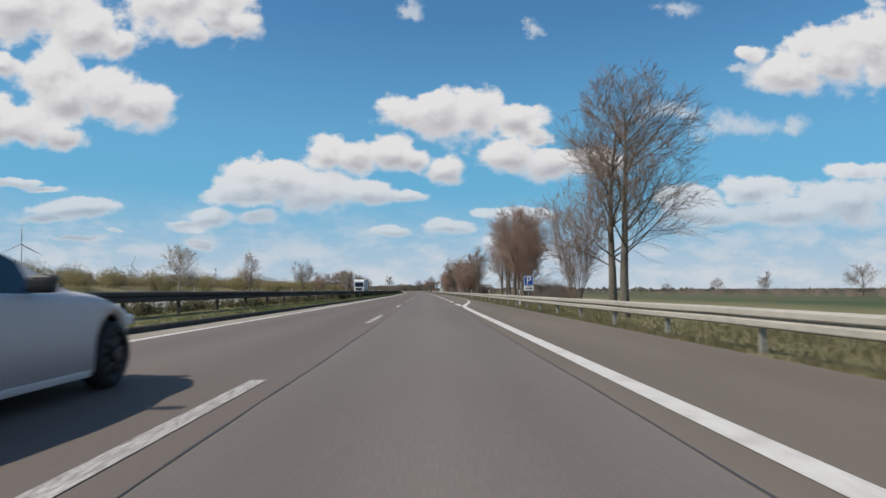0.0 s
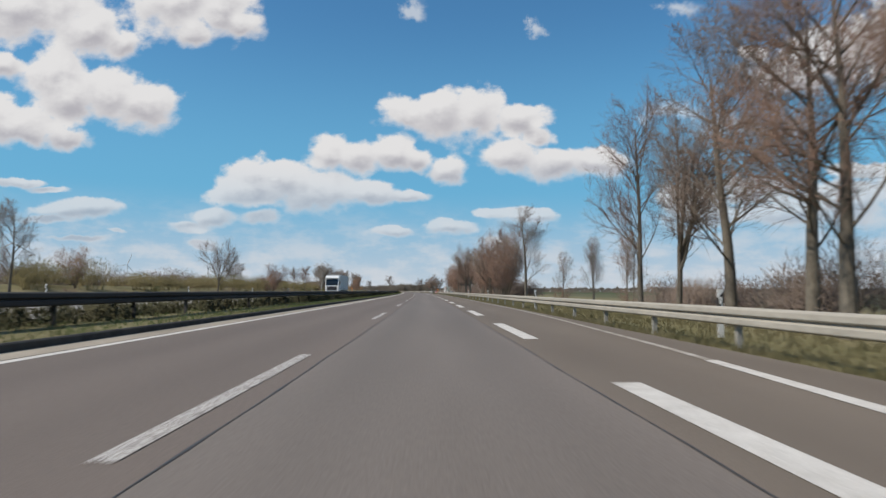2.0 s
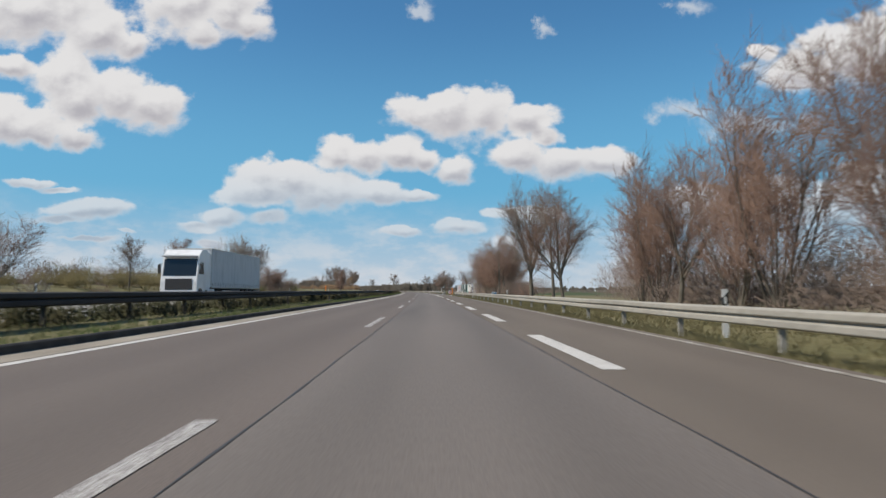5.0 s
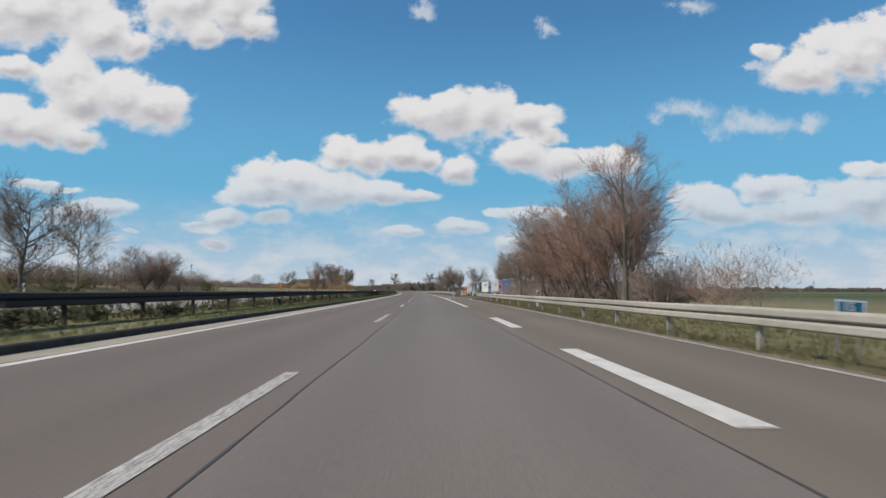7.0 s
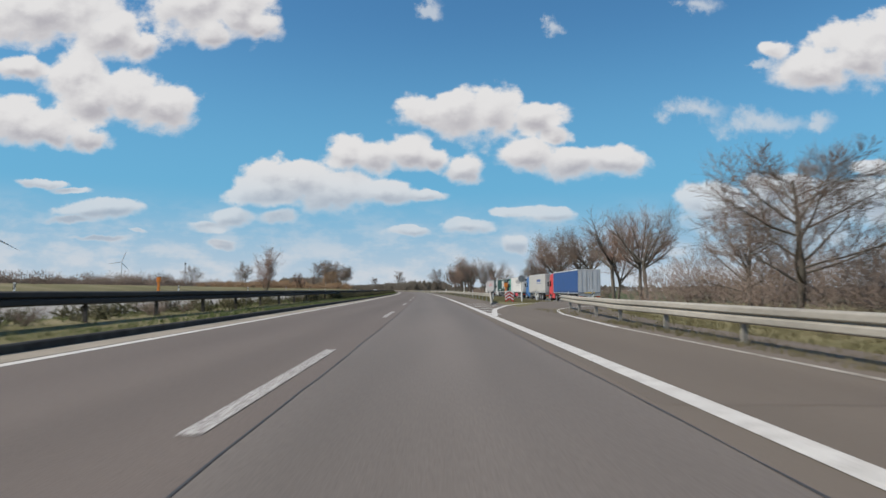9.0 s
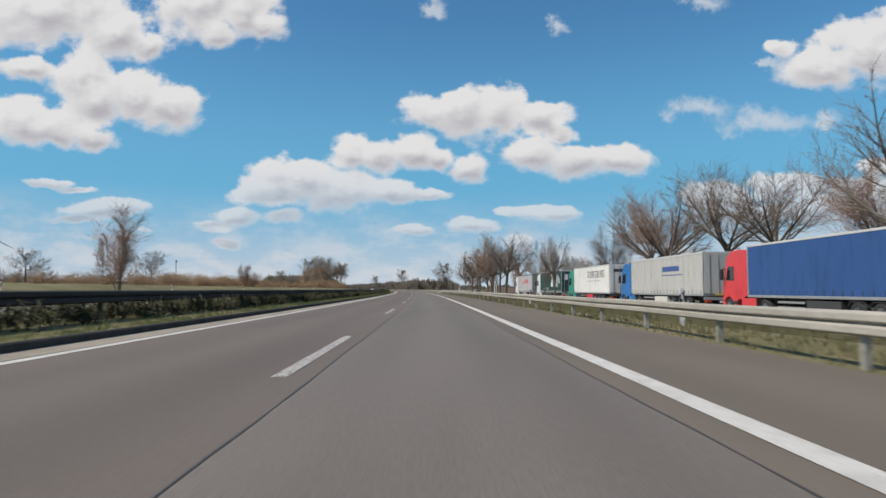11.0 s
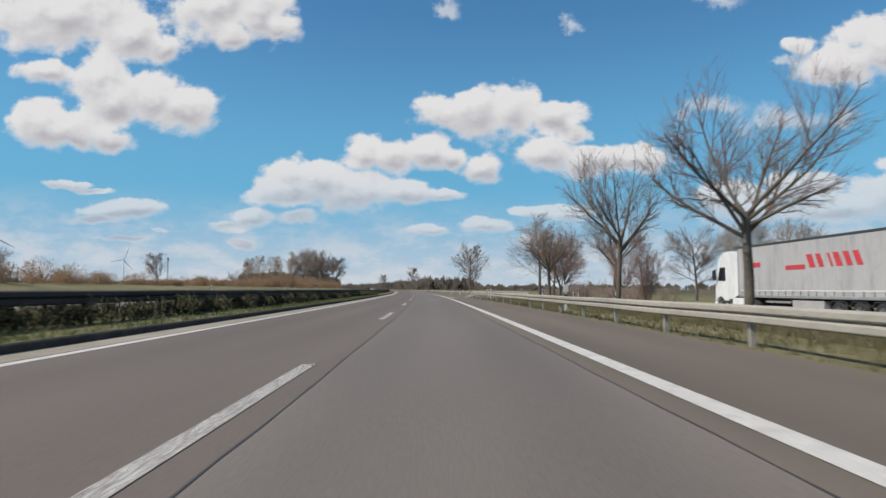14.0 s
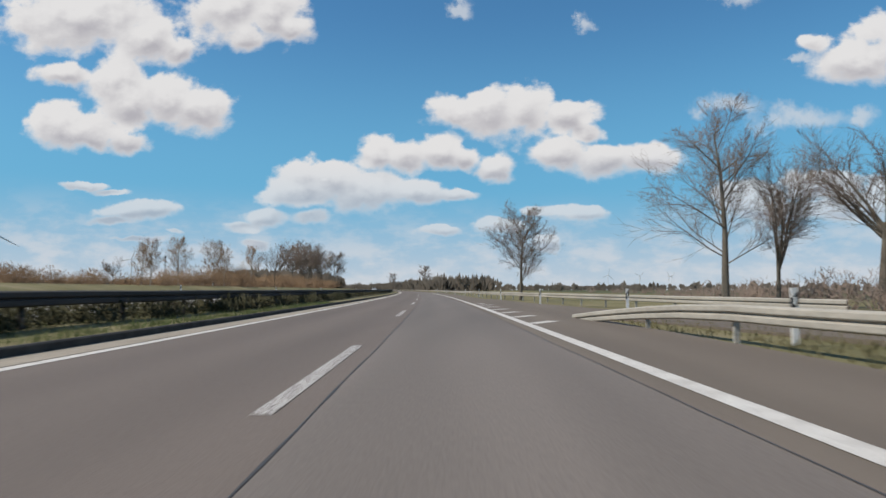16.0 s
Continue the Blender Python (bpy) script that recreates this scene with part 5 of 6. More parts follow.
def lorry(label, cab_col, body_col, rear_col, m, straps=True, marks=None, box_col=None, skirt_col=None, top_col=None):
    truck = tagged(new("lorry"), label, "lorry", "lorries")
    truck.matrix_basis = m
    cabm, bodym, rearm = paint("cab_paint", cab_col), (tarpaulin if straps else paint)("trailer_side", body_col), paint("trailer_rear", rear_col, 0.5)
    topm = plain("roof_rail", top_col or (0.55, 0.55, 0.53), 0.5)
    W, L, Z0, Z1 = 2.5, 13.6, 1.12, 3.95
    part("trailer_body", box_bm(W - 0.04, L - 0.06, Z1 - Z0 - 0.06, (W / 2, L / 2, (Z0 + Z1) / 2), 0.03), bodym, truck)
    for z, h in ((Z1 - 0.05, 0.11), (Z0 + 0.03, 0.13)):
        part("side_rail", box_bm(W, L, h, (W / 2, L / 2, z), 0.015), topm if z > 2 else ALU, truck, "pale metal rail")
    for y in (0.04, L - 0.05):
        for x in (0.05, W - 0.05):
            part("corner_post", box_bm(0.10, 0.09, Z1 - Z0, (x, y, (Z0 + Z1) / 2), 0.012), ALU if straps else rearm, truck)
    for x in (0.1, W / 2 + 0.012):
        d = part("rear_door", box_bm(W / 2 - 0.112, 0.05, Z1 - Z0 - 0.25, (x + (W / 2 - 0.112) / 2, -0.012, (Z0 + Z1) / 2), 0.012), rearm, truck)
        for k in (0.28, 0.82):
            part("lock_bar", cyl_bm(0.016, Z1 - Z0 - 0.3, Matrix.Translation((x + k, -0.06, (Z0 + Z1) / 2)), 8), ALU, d)
    if straps:
        strap_me = finish(box_bm(0.012, 0.045, 0.34, (0, 0, 0), 0.003, 1), "strap", CHASSIS)
        for k in range(22):
            part("strap", strap_me, None, truck, m=pose(0.012, 0.4 + k * 0.61, Z0 + 0.17))
    part("chassis_beam", join_bm(box_bm(0.14, L - 0.6, 0.32, (W / 2 - 0.5, L / 2, 0.92), 0.02), box_bm(0.14, L - 0.6, 0.32, (W / 2 + 0.5, L / 2, 0.92), 0.02), box_bm(1.0, 0.1, 0.2, (W / 2, 2.0, 0.92)), box_bm(1.0, 0.1, 0.2, (W / 2, 8.0, 0.92))), CHASSIS, truck)
    part("underrun_bar", box_bm(W - 0.1, 0.10, 0.14, (W / 2, 0.12, 0.52), 0.02), CHASSIS, truck)
    part("bumper_beam", box_bm(W - 0.06, 0.08, 0.20, (W / 2, 0.03, 0.93), 0.02), ALU if straps else CHASSIS, truck)
    for x in (0.28, W - 0.28):
        lamp = part("tail_lamp", box_bm(0.42, 0.06, 0.13, (x, 0.0, 0.74), 0.015), LAMP_RED, truck, "red tail lamp")
        part("indicator", box_bm(0.11, 0.05, 0.10, (x + (0.12 if x > 1 else -0.12), -0.012, 0.74), 0.01), LAMP_ORANGE, lamp)
    part("number_plate", box_bm(0.52, 0.02, 0.11, (W / 2, -0.01, 0.72), 0.004, 1), PLATE, truck)
    part("reflector_strip", box_bm(1.1, 0.012, 0.10, (W / 2, -0.045, 1.2), 0.003, 1), YELLOW, truck)
    for y in (2.5, 3.81, 5.12):
        for x, lf in ((0.22, True), (W - 0.22, False)):
            wheel(truck, TRUCK_TYRE, TRUCK_RIM, x, y, 0.5, lf)
        part("mudguard", prism([(y - 0.58, 0.78), (y - 0.42, 1.02), (y + 0.42, 1.02), (y + 0.58, 0.78), (y + 0.54, 0.78), (y + 0.39, 0.98), (y - 0.39, 0.98), (y - 0.54, 0.78)], 0.06, 0.40), CHASSIS, truck)
    part("side_box", box_bm(0.5, 2.4, 0.62, (0.32, 7.3, 0.68), 0.03), plain("side_box", skirt_col or (0.05, 0.05, 0.05), 0.5), truck, "storage box below the trailer")
    part("side_guard", join_bm(box_bm(0.03, 2.2, 0.1, (0.06, 9.7, 0.62), 0.006), box_bm(0.03, 2.2, 0.1, (0.06, 9.7, 0.88), 0.006)), ALU, truck)
    for x in (0.5, W - 0.5):
        part("landing_leg", join_bm(box_bm(0.12, 0.12, 0.85, (x, 10.9, 0.65), 0.01), box_bm(0.26, 0.26, 0.04, (x, 10.9, 0.22))), CHASSIS, truck)
    # tractor
    C = L + 0.55
    part("tractor_frame", join_bm(box_bm(0.9, 4.6, 0.28, (W / 2, L - 0.2, 0.72), 0.02), box_bm(1.1, 1.2, 0.1, (W / 2, L - 1.6, 1.02), 0.02)), CHASSIS, truck)
    arch = [(C + 1.62 + 0.60 * math.cos(a), 0.50 + 0.60 * math.sin(a)) for a in (0.0, 0.5, 1.0, 1.57, 2.14, 2.64, 3.14)]
    cab = part("cab", prism([(C, 0.95), (C, 3.55), (C + 0.35, 3.78), (C + 1.25, 3.74), (C + 1.80, 3.38), (C + 2.06, 2.45), (C + 2.28, 1.55), (C + 2.30, 0.42)] + arch + [(C + 0.72, 0.50), (C + 0.55, 0.95)], 0.02, W - 0.02, 0.07, 3), cabm, truck, smooth=False)
    part("windscreen", prism([(C + 1.90, 3.08), (C + 2.10, 2.36), (C + 2.22, 1.92), (C + 2.16, 1.92), (C + 2.04, 2.36), (C + 1.84, 3.08)], 0.14, W - 0.14, 0.02), GLASS, cab)
    for x in (0.004, W - 0.026):
        part("side_window", prism([(C + 0.95, 2.02), (C + 0.95, 2.85), (C + 1.62, 2.85), (C + 1.90, 2.05)], x, x + 0.022, 0.006, 1), GLASS, cab)
        part("door_step", box_bm(0.08, 0.85, 0.16, (x + 0.02, C + 0.98, 0.78), 0.02), CHASSIS, cab)
        side = -0.17 if x < 1 else W + 0.17
        part("mirror", box_bm(0.2, 0.12, 0.62, (side, C + 1.98, 2.38), 0.04), CHASSIS, cab)
        part("mirror_arm", box_bm(0.26, 0.05, 0.05, (side + (0.12 if x < 1 else -0.12), C + 1.96, 2.72), 0.01), CHASSIS, cab)
    part("sun_visor", box_bm(W - 0.3, 0.32, 0.10, (W / 2, C + 2.0, 3.24), 0.03), plain("visor", tuple(k * 0.4 for k in cab_col), 0.3), cab)
    part("grille", box_bm(W - 0.7, 0.05, 0.75, (W / 2, C + 2.29, 1.35), 0.02), CHASSIS, cab)
    part("front_bumper", box_bm(W, 0.34, 0.42, (W / 2, C + 2.2, 0.55), 0.08, 3), cabm, cab)
    for x in (0.3, W - 0.3):
        part("headlamp", box_bm(0.42, 0.06, 0.2, (x, C + 2.38, 0.68), 0.03), LAMP_CLEAR, cab)
    for x, lf in ((0.2, True), (W - 0.2, False)):
        wheel(truck, TRUCK_TYRE, TRUCK_RIM, x, C + 1.62, 0.5, lf)
        wheel(truck, TRUCK_TYRE, TRUCK_RIM, x + (0.02 if lf else -0.02), L - 1.6, 0.5, lf)
    part("fuel_tank", cyl_bm(0.33, 1.1, Matrix.Translation((0.40, L - 0.02, 0.72)) @ Matrix.Rotation(1.5708, 4, "X"), 18, bevel=0.03), ALU, truck)
    part("tractor_skirt", box_bm(0.05, 1.5, 0.62, (0.05, L - 0.05, 0.72), 0.02), cabm, truck)
    part("air_deflector", prism([(C - 0.55, 1.2), (C - 0.55, 3.4), (C + 0.02, 3.7), (C + 0.02, 1.0)], 0.02, 0.06, 0.01, 1), cabm, cab)
    for kind, y, z, a, b, mat in (marks or ()):
        if kind == "bar":
            part("emblem", box_bm(0.008, a, b, (0.010, y, z), 0.002, 1), mat, truck, "plain painted mark on the side")
        elif kind == "rear_bar":
            part("emblem", box_bm(a, 0.008, b, (y, -0.042, z), 0.002, 1), mat, truck, "plain painted mark on the rear")
        elif kind == "word":
            part("lettering", text_mesh(a, b, mat), None, truck, "small white lettering", m=Matrix.Translation((0.008, y, z)) @ SIDE_LEFT)
        elif kind == "slant":
            part("emblem", prism([(y, z), (y + a, z), (y + a + b * 0.45, z + b), (y + b * 0.45, z + b)], 0.006, 0.014), mat, truck, "plain painted mark on the side")
    return truck


MARK_WHITE = plain("mark_white", (0.72, 0.72, 0.70), 0.5)
MARK_DARK = plain("mark_dark", (0.06, 0.065, 0.075), 0.5)
MARK_RED = plain("mark_red", (0.55, 0.05, 0.06), 0.5)
MARK_BLUE = plain("mark_blue", (0.06, 0.11, 0.30), 0.5)
PARK = 18.25


def parked(s):
    return stand(s, PARK, 0.0) @ Matrix.Diagonal((1, 1, 0.94, 1))


lorry("parked lorry with red cab and blue curtain trailer", (0.62, 0.045, 0.05), (0.030, 0.085, 0.24), (0.50, 0.51, 0.52), parked(302.4))
lorry("parked lorry with blue cab and light grey trailer", (0.025, 0.16, 0.42), (0.46, 0.45, 0.42), (0.44, 0.44, 0.42), parked(321.3), marks=[("bar", 5.2, 3.0, 3.0, 0.36, MARK_BLUE), ("bar", 5.0, 2.55, 3.6, 0.06, MARK_BLUE)], skirt_col=(0.62, 0.60, 0.54))
dark_word = []
for k in range(7):
    y0 = 7.6 - 0.9 * k
    dark_word += [("bar", y0, 3.08, 0.15, 0.74, MARK_DARK), ("bar", y0 - 0.25, 3.08 + (0.30, -0.30, 0.0)[k % 3], 0.34, 0.13, MARK_DARK), ("bar", y0 - 0.40, 3.08 + (-0.15, 0.10, 0.0)[k % 3], 0.13, (0.42, 0.5, 0.74)[k % 3], MARK_DARK)]
lorry("parked lorry with green cab and white box trailer", (0.02, 0.27, 0.20), (0.80, 0.79, 0.75), (0.60, 0.60, 0.58), parked(341.0), straps=False, marks=dark_word + [("bar", 5.4, 2.40, 4.6, 0.10, plain("mark_grey", (0.5, 0.5, 0.5))), ("rear_bar", 1.25, 3.35, 1.7, 0.30, MARK_DARK), ("rear_bar", 1.9, 2.0, 0.5, 0.4, MARK_BLUE)], skirt_col=(0.55, 0.04, 0.06))
tall_marks = [("bar", 5.55, 2.72, 1.30, 1.70, MARK_WHITE), ("slant", 3.05, 1.87, 0.62, 1.70, MARK_WHITE), ("bar", 2.45, 2.72, 0.44, 1.70, MARK_WHITE), ("slant", 0.95, 2.30, 0.5, 0.87, MARK_WHITE),
              ("word", 9.2, 1.62, "TRANSPORT LOGISTIK", 0.30, MARK_WHITE), ("bar", 6.8, 1.32, 13.2, 0.035, MARK_WHITE)]
lorry("parked lorry with white cab and dark green curtain trailer", (0.74, 0.74, 0.72), (0.012, 0.055, 0.048), (0.022, 0.055, 0.055), parked(361.0), marks=tall_marks + [("rear_bar", 0.62, 3.1, 0.4, 0.7, MARK_WHITE), ("rear_bar", 1.25, 3.1, 0.34, 0.7, MARK_WHITE), ("rear_bar", 1.85, 3.1, 0.4, 0.7, MARK_WHITE)])
red_word = [("slant", 3.4 + k * 0.62, 2.55, w, 0.62, MARK_RED) for k, w in enumerate((0.36, 0.36, 0.40, 0.16, 0.36, 0.44))]
lorry("parked lorry with white cab and silver-grey curtain trailer", (0.76, 0.76, 0.75), (0.42, 0.41, 0.41), (0.20, 0.24, 0.22), parked(381.0), marks=red_word + [("bar", 8.1, 2.6, 1.6, 0.22, MARK_RED), ("bar", 11.6, 2.85, 0.8, 0.25, MARK_RED), ("bar", 6.8, 1.45, 13.0, 0.05, MARK_WHITE)], skirt_col=(0.40, 0.38, 0.37), top_col=(0.05, 0.05, 0.05))
lorry("white lorry coming along the opposite carriageway", (0.78, 0.78, 0.77), (0.62, 0.62, 0.62), (0.5, 0.5, 0.5), stand(172 + 16.4, -14.0, 0.02, 180))


def coupe(label, m, colour, group):
    """A two-door saloon, y forward, its tail at y = 0, built as a shell of cross-sections."""
    car = tagged(new("car"), label, "car", group)
    car.matrix_basis = m
    skin = material("car_paint", [tuple(k * 0.95 for k in colour), colour], 1.0, 6, 0.42, 0.0, 0.0, 6, 0.4, coat=0.15, fine_amount=0.05)
    L, W, RW, FW, AR = 4.58, 0.89, 0.92, 3.72, 0.395
    ys = sorted(set([round(k, 3) for k in np.arange(0, L + 0.001, 0.09)] + [round(c + AR * math.cos(a), 3) for c in (RW, FW) for a in np.linspace(0, math.pi, 15)]))
    top_y = (0.0, 0.06, 0.25, 0.55, 0.80, 1.35, 1.7, 2.15, 2.42, 3.0, 3.5, 4.25, 4.48, 4.58)
    top_z = (0.66, 0.90, 1.00, 1.03, 1.10, 1.33, 1.375, 1.36, 1.28, 0.97, 0.92, 0.80, 0.66, 0.50)
    wide_y, wide_w = (0.0, 0.12, 0.5, 1.0, 2.2, 3.6, 4.1, 4.4, 4.58), (0.74, 0.82, 0.87, 0.89, 0.89, 0.885, 0.80, 0.62, 0.40)
    belt_y, belt_z = (0.0, 0.3, 1.0, 2.0, 3.4, 4.1, 4.58), (0.60, 0.90, 0.93, 0.90, 0.88, 0.74, 0.46)
    verts, rows = [], []
    for y in ys:
        w, top, belt = np.interp(y, wide_y, wide_w), np.interp(y, top_y, top_z), np.interp(y, belt_y, belt_z)
        belt = min(belt, top - 0.03)
        low = float(np.interp(y, (0, 0.2, 4.3, 4.58), (0.32, 0.20, 0.18, 0.26)))
        for c in (RW, FW):
            if abs(y - c) < AR:
                low = max(low, 0.325 + math.sqrt(AR * AR - (y - c) ** 2))
        cabin = 0.72 < y < 2.98
        low = min(low, belt - 0.06)
        up = top - belt
        sec = [(w * 0.93, low), (w * 0.985, low + 0.02), (w, (low + belt) * 0.5), (w * 0.99, belt - 0.10 * (belt - low)), (w * 0.955, belt)]
        if cabin:
            sec += [(w * 0.90, belt + 0.02), (w * 0.90 - 0.20 * up / 0.47, belt + 0.80 * up), (w * 0.60, top - 0.02), (w * 0.3, top), (0, top + 0.01)]
        else:
            sec += [(w * 0.90, belt + 0.35 * up), (w * 0.80, belt + 0.75 * up), (w * 0.58, top - 0.01), (w * 0.3, top), (0, top + 0.008)]
        full = [(-x, z) for x, z in sec] + [(x, z) for x, z in sec[-2::-1]]
        rows.append((len(verts), y, cabin))
        verts += [(x, y, z) for x, z in full]
    n = 19
    body, glass = [], {"side_window": [], "rear_window": [], "windscreen": []}
    for (a, y1, c1), (b, y2, c2) in zip(rows[:-1], rows[1:]):
        ym = (y1 + y2) / 2
        for j in range(n - 1):
            quad = (a + j, a + j + 1, b + j + 1, b + j)
            ring = min(j, n - 2 - j)
            if ring == 5 and 0.98 < ym < 2.55 and c1 and c2 and not 1.60 < ym < 1.68:
                glass["side_window"].append(quad)
            elif ring >= 7 and 0.78 < ym < 1.33:
                glass["rear_window"].append(quad)
            elif ring >= 7 and 2.36 < ym < 2.97:
                glass["windscreen"].append(quad)
            else:
                body.append(quad)
    first, last = rows[0][0], rows[-1][0]
    body += [tuple(range(first, first + n))[::-1], tuple(range(last, last + n))]

    def sub(name, faces, mat, lift=0.0):
        used = sorted({i for f in faces for i in f})
        idx = {v: i for i, v in enumerate(used)}
        me = mesh(name, [verts[i] for i in used], [tuple(idx[i] for i in f) for f in faces], mat, True)
        bm = bmesh.new()
        bm.from_mesh(me)
        bmesh.ops.recalc_face_normals(bm, faces=bm.faces)
        bm.to_mesh(me)
        bm.free()
        return me

    shell = part("body", sub("body", body, skin), None, car)
    for side in (-1, 1):
        part("side_window", sub("side_window", [f for f in glass["side_window"] if verts[f[0]][0] * side > 0], GLASS), None, car)
    part("rear_window", sub("rear_window", glass["rear_window"], GLASS), None, car)
    part("windscreen", sub("windscreen", glass["windscreen"], GLASS), None, car)
    part("underbody", join_bm(box_bm(1.30, 4.2, 0.25, (0, 2.3, 0.36)), box_bm(1.2, 1.0, 0.5, (0, RW, 0.50)), box_bm(1.2, 1.0, 0.42, (0, FW, 0.48))), CHASSIS, car)
    for y in (RW, FW):
        for x, lf in ((-0.765, True), (0.765, False)):
            wheel(car, CAR_TYRE, CAR_RIM, x, y, 0.325, lf)
    for side in (-1, 1):
        mir = part("mirror", box_bm(0.20, 0.13, 0.14, (side * 0.97, 2.34, 0.99), 0.05, 3), BLACK, car, "dark door mirror")
        part("mirror_foot", box_bm(0.10, 0.06, 0.04, (side * 0.87, 2.37, 0.95), 0.012), BLACK, mir)
        part("tail_lamp", prism([(-0.012, 0.76), (-0.006, 0.92), (0.10, 0.925), (0.26, 0.86), (0.22, 0.78)], side * 0.44 if side < 0 else 0.44, side * 0.80 if side < 0 else 0.80, 0.012), LAMP_RED, car, "wide red tail lamp") if side > 0 else part("tail_lamp", prism([(-0.012, 0.76), (-0.006, 0.92), (0.10, 0.925), (0.26, 0.86), (0.22, 0.78)], -0.80, -0.44, 0.012), LAMP_RED, car, "wide red tail lamp")
        part("headlamp", box_bm(0.30, 0.16, 0.12, (side * 0.56, 4.38, 0.63), 0.04, 3), LAMP_CLEAR, car)
        part("door_handle", box_bm(0.025, 0.16, 0.03, (side * 0.885, 1.92, 0.80), 0.008), skin, car)
        part("sill", box_bm(0.05, 1.9, 0.07, (side * 0.86, 2.32, 0.20), 0.02), skin, car)
    part("rear_bumper", box_bm(1.58, 0.14, 0.20, (0, 0.03, 0.42), 0.05, 3), skin, car)
    part("diffuser", box_bm(1.2, 0.10, 0.12, (0, 0.03, 0.29), 0.03), BLACK, car)
    part("number_plate", box_bm(0.50, 0.02, 0.11, (0, -0.008, 0.77), 0.004, 1), PLATE, car)
    part("grille", box_bm(0.5, 0.05, 0.14, (0, 4.55, 0.50), 0.03), BLACK, car)
    return car


coupe("silver-white two-door car overtaking on the carriageway", stand(2.66, -2.12), (0.56, 0.525, 0.53), "passing cars")
coupe("white car coming along the opposite carriageway", stand(648, -13.2, 0.02, 180), (0.76, 0.76, 0.76), "passing cars")


# ---------------------------------------------------------------- signs, posts, masts
def pole(parent, h, x=0.0, y=0.0, r=0.03, name="post", mat=None):
    return part(name, cyl_bm(r, h + 0.3, Matrix.Translation((x, y, h / 2 - 0.15)), 12), mat or GREY_METAL, parent)


def delineator_model():
    """A white triangular marker post with a slanted black band and a reflector."""
    d = tagged(new("marker_post"), "white plastic marker post with slanted black band", "marker post", "marker posts")
    prof = [(-0.06, -0.045), (0.06, -0.045), (0.035, 0.05), (-0.035, 0.05)]

    def prismz(name, z0, z1, grow, mat, slope=0.0):
        bm = bmesh.new()
        lo = [bm.verts.new((x * grow, y * grow, z0 + slope * x)) for x, y in prof]
        hi = [bm.verts.new((x * grow, y * grow, z1 + slope * x)) for x, y in prof]
        bm.faces.new(lo[::-1])
        bm.faces.new(hi)
        for i in range(4):
            bm.faces.new((lo[i], lo[(i + 1) % 4], hi[(i + 1) % 4], hi[i]))
        bmesh.ops.recalc_face_normals(bm, faces=bm.faces)
        return part(name, bm, mat, d)
    prismz("shaft", -0.2, 1.02, 1.0, WHITE_POST, 0.0)
    prismz("band", 0.66, 0.90, 1.04, BLACK, 1.2)
    part("reflector", box_bm(0.045, 0.01, 0.15, (0, -0.05, 0.78), 0.003, 1), WHITE_SIGN, d)
    return d


marker = delineator_model()
marker.matrix_basis = stand(43.3, 7.9, -0.05)
for s, off in ((65, 8.0), (87.8, 7.9), (115, 7.9), (142, 7.9), (180, 7.9), (217, 7.9), (238, 7.9), (276, 13.0), (290, 11.5), (290, 14.4), (300, 8.6), (325, 8.4), (390, 10.4), (399, 10.4), (413, 12.6), (428, 13.8), (424, 16.6), (422, 7.7), (436, 8.9), (452, 8.2), (474, 8.2), (498, 8.2), (523, 8.2), (550, 8.2), (580, 8.2), (620, 8.2),
               (18, -22.4), (43, -22.4), (68, -22.4), (93, -22.4), (118, -22.4), (143, -22.4), (168, -22.4), (193, -22.4), (218, -22.4), (243, -22.4), (268, -22.4), (293, -22.4), (318, -22.4), (343, -22.4), (368, -22.4), (393, -22.4), (430, -22.4), (470, -22.4), (510, -22.4), (560, -22.4)):
    copy_thing(marker, stand(s, off, -0.05 if off > 0 else 0.35))


def board(parent, w, h, z, mat, name="board", rim=None, y=-0.03, r=0.04):
    b = part(name, box_bm(w, 0.012, h, (0, y, z), 0.005, 1), mat, parent)
    if rim:
        part("border", join_bm(box_bm(w, 0.004, 0.03, (0, y - 0.009, z + h / 2 - 0.03)), box_bm(w, 0.004, 0.03, (0, y - 0.009, z - h / 2 + 0.03)), box_bm(0.03, 0.004, h - 0.06, (w / 2 - 0.03, y - 0.009, z)), box_bm(0.03, 0.004, h - 0.06, (-w / 2 + 0.03, y - 0.009, z))), rim, b)
    return b


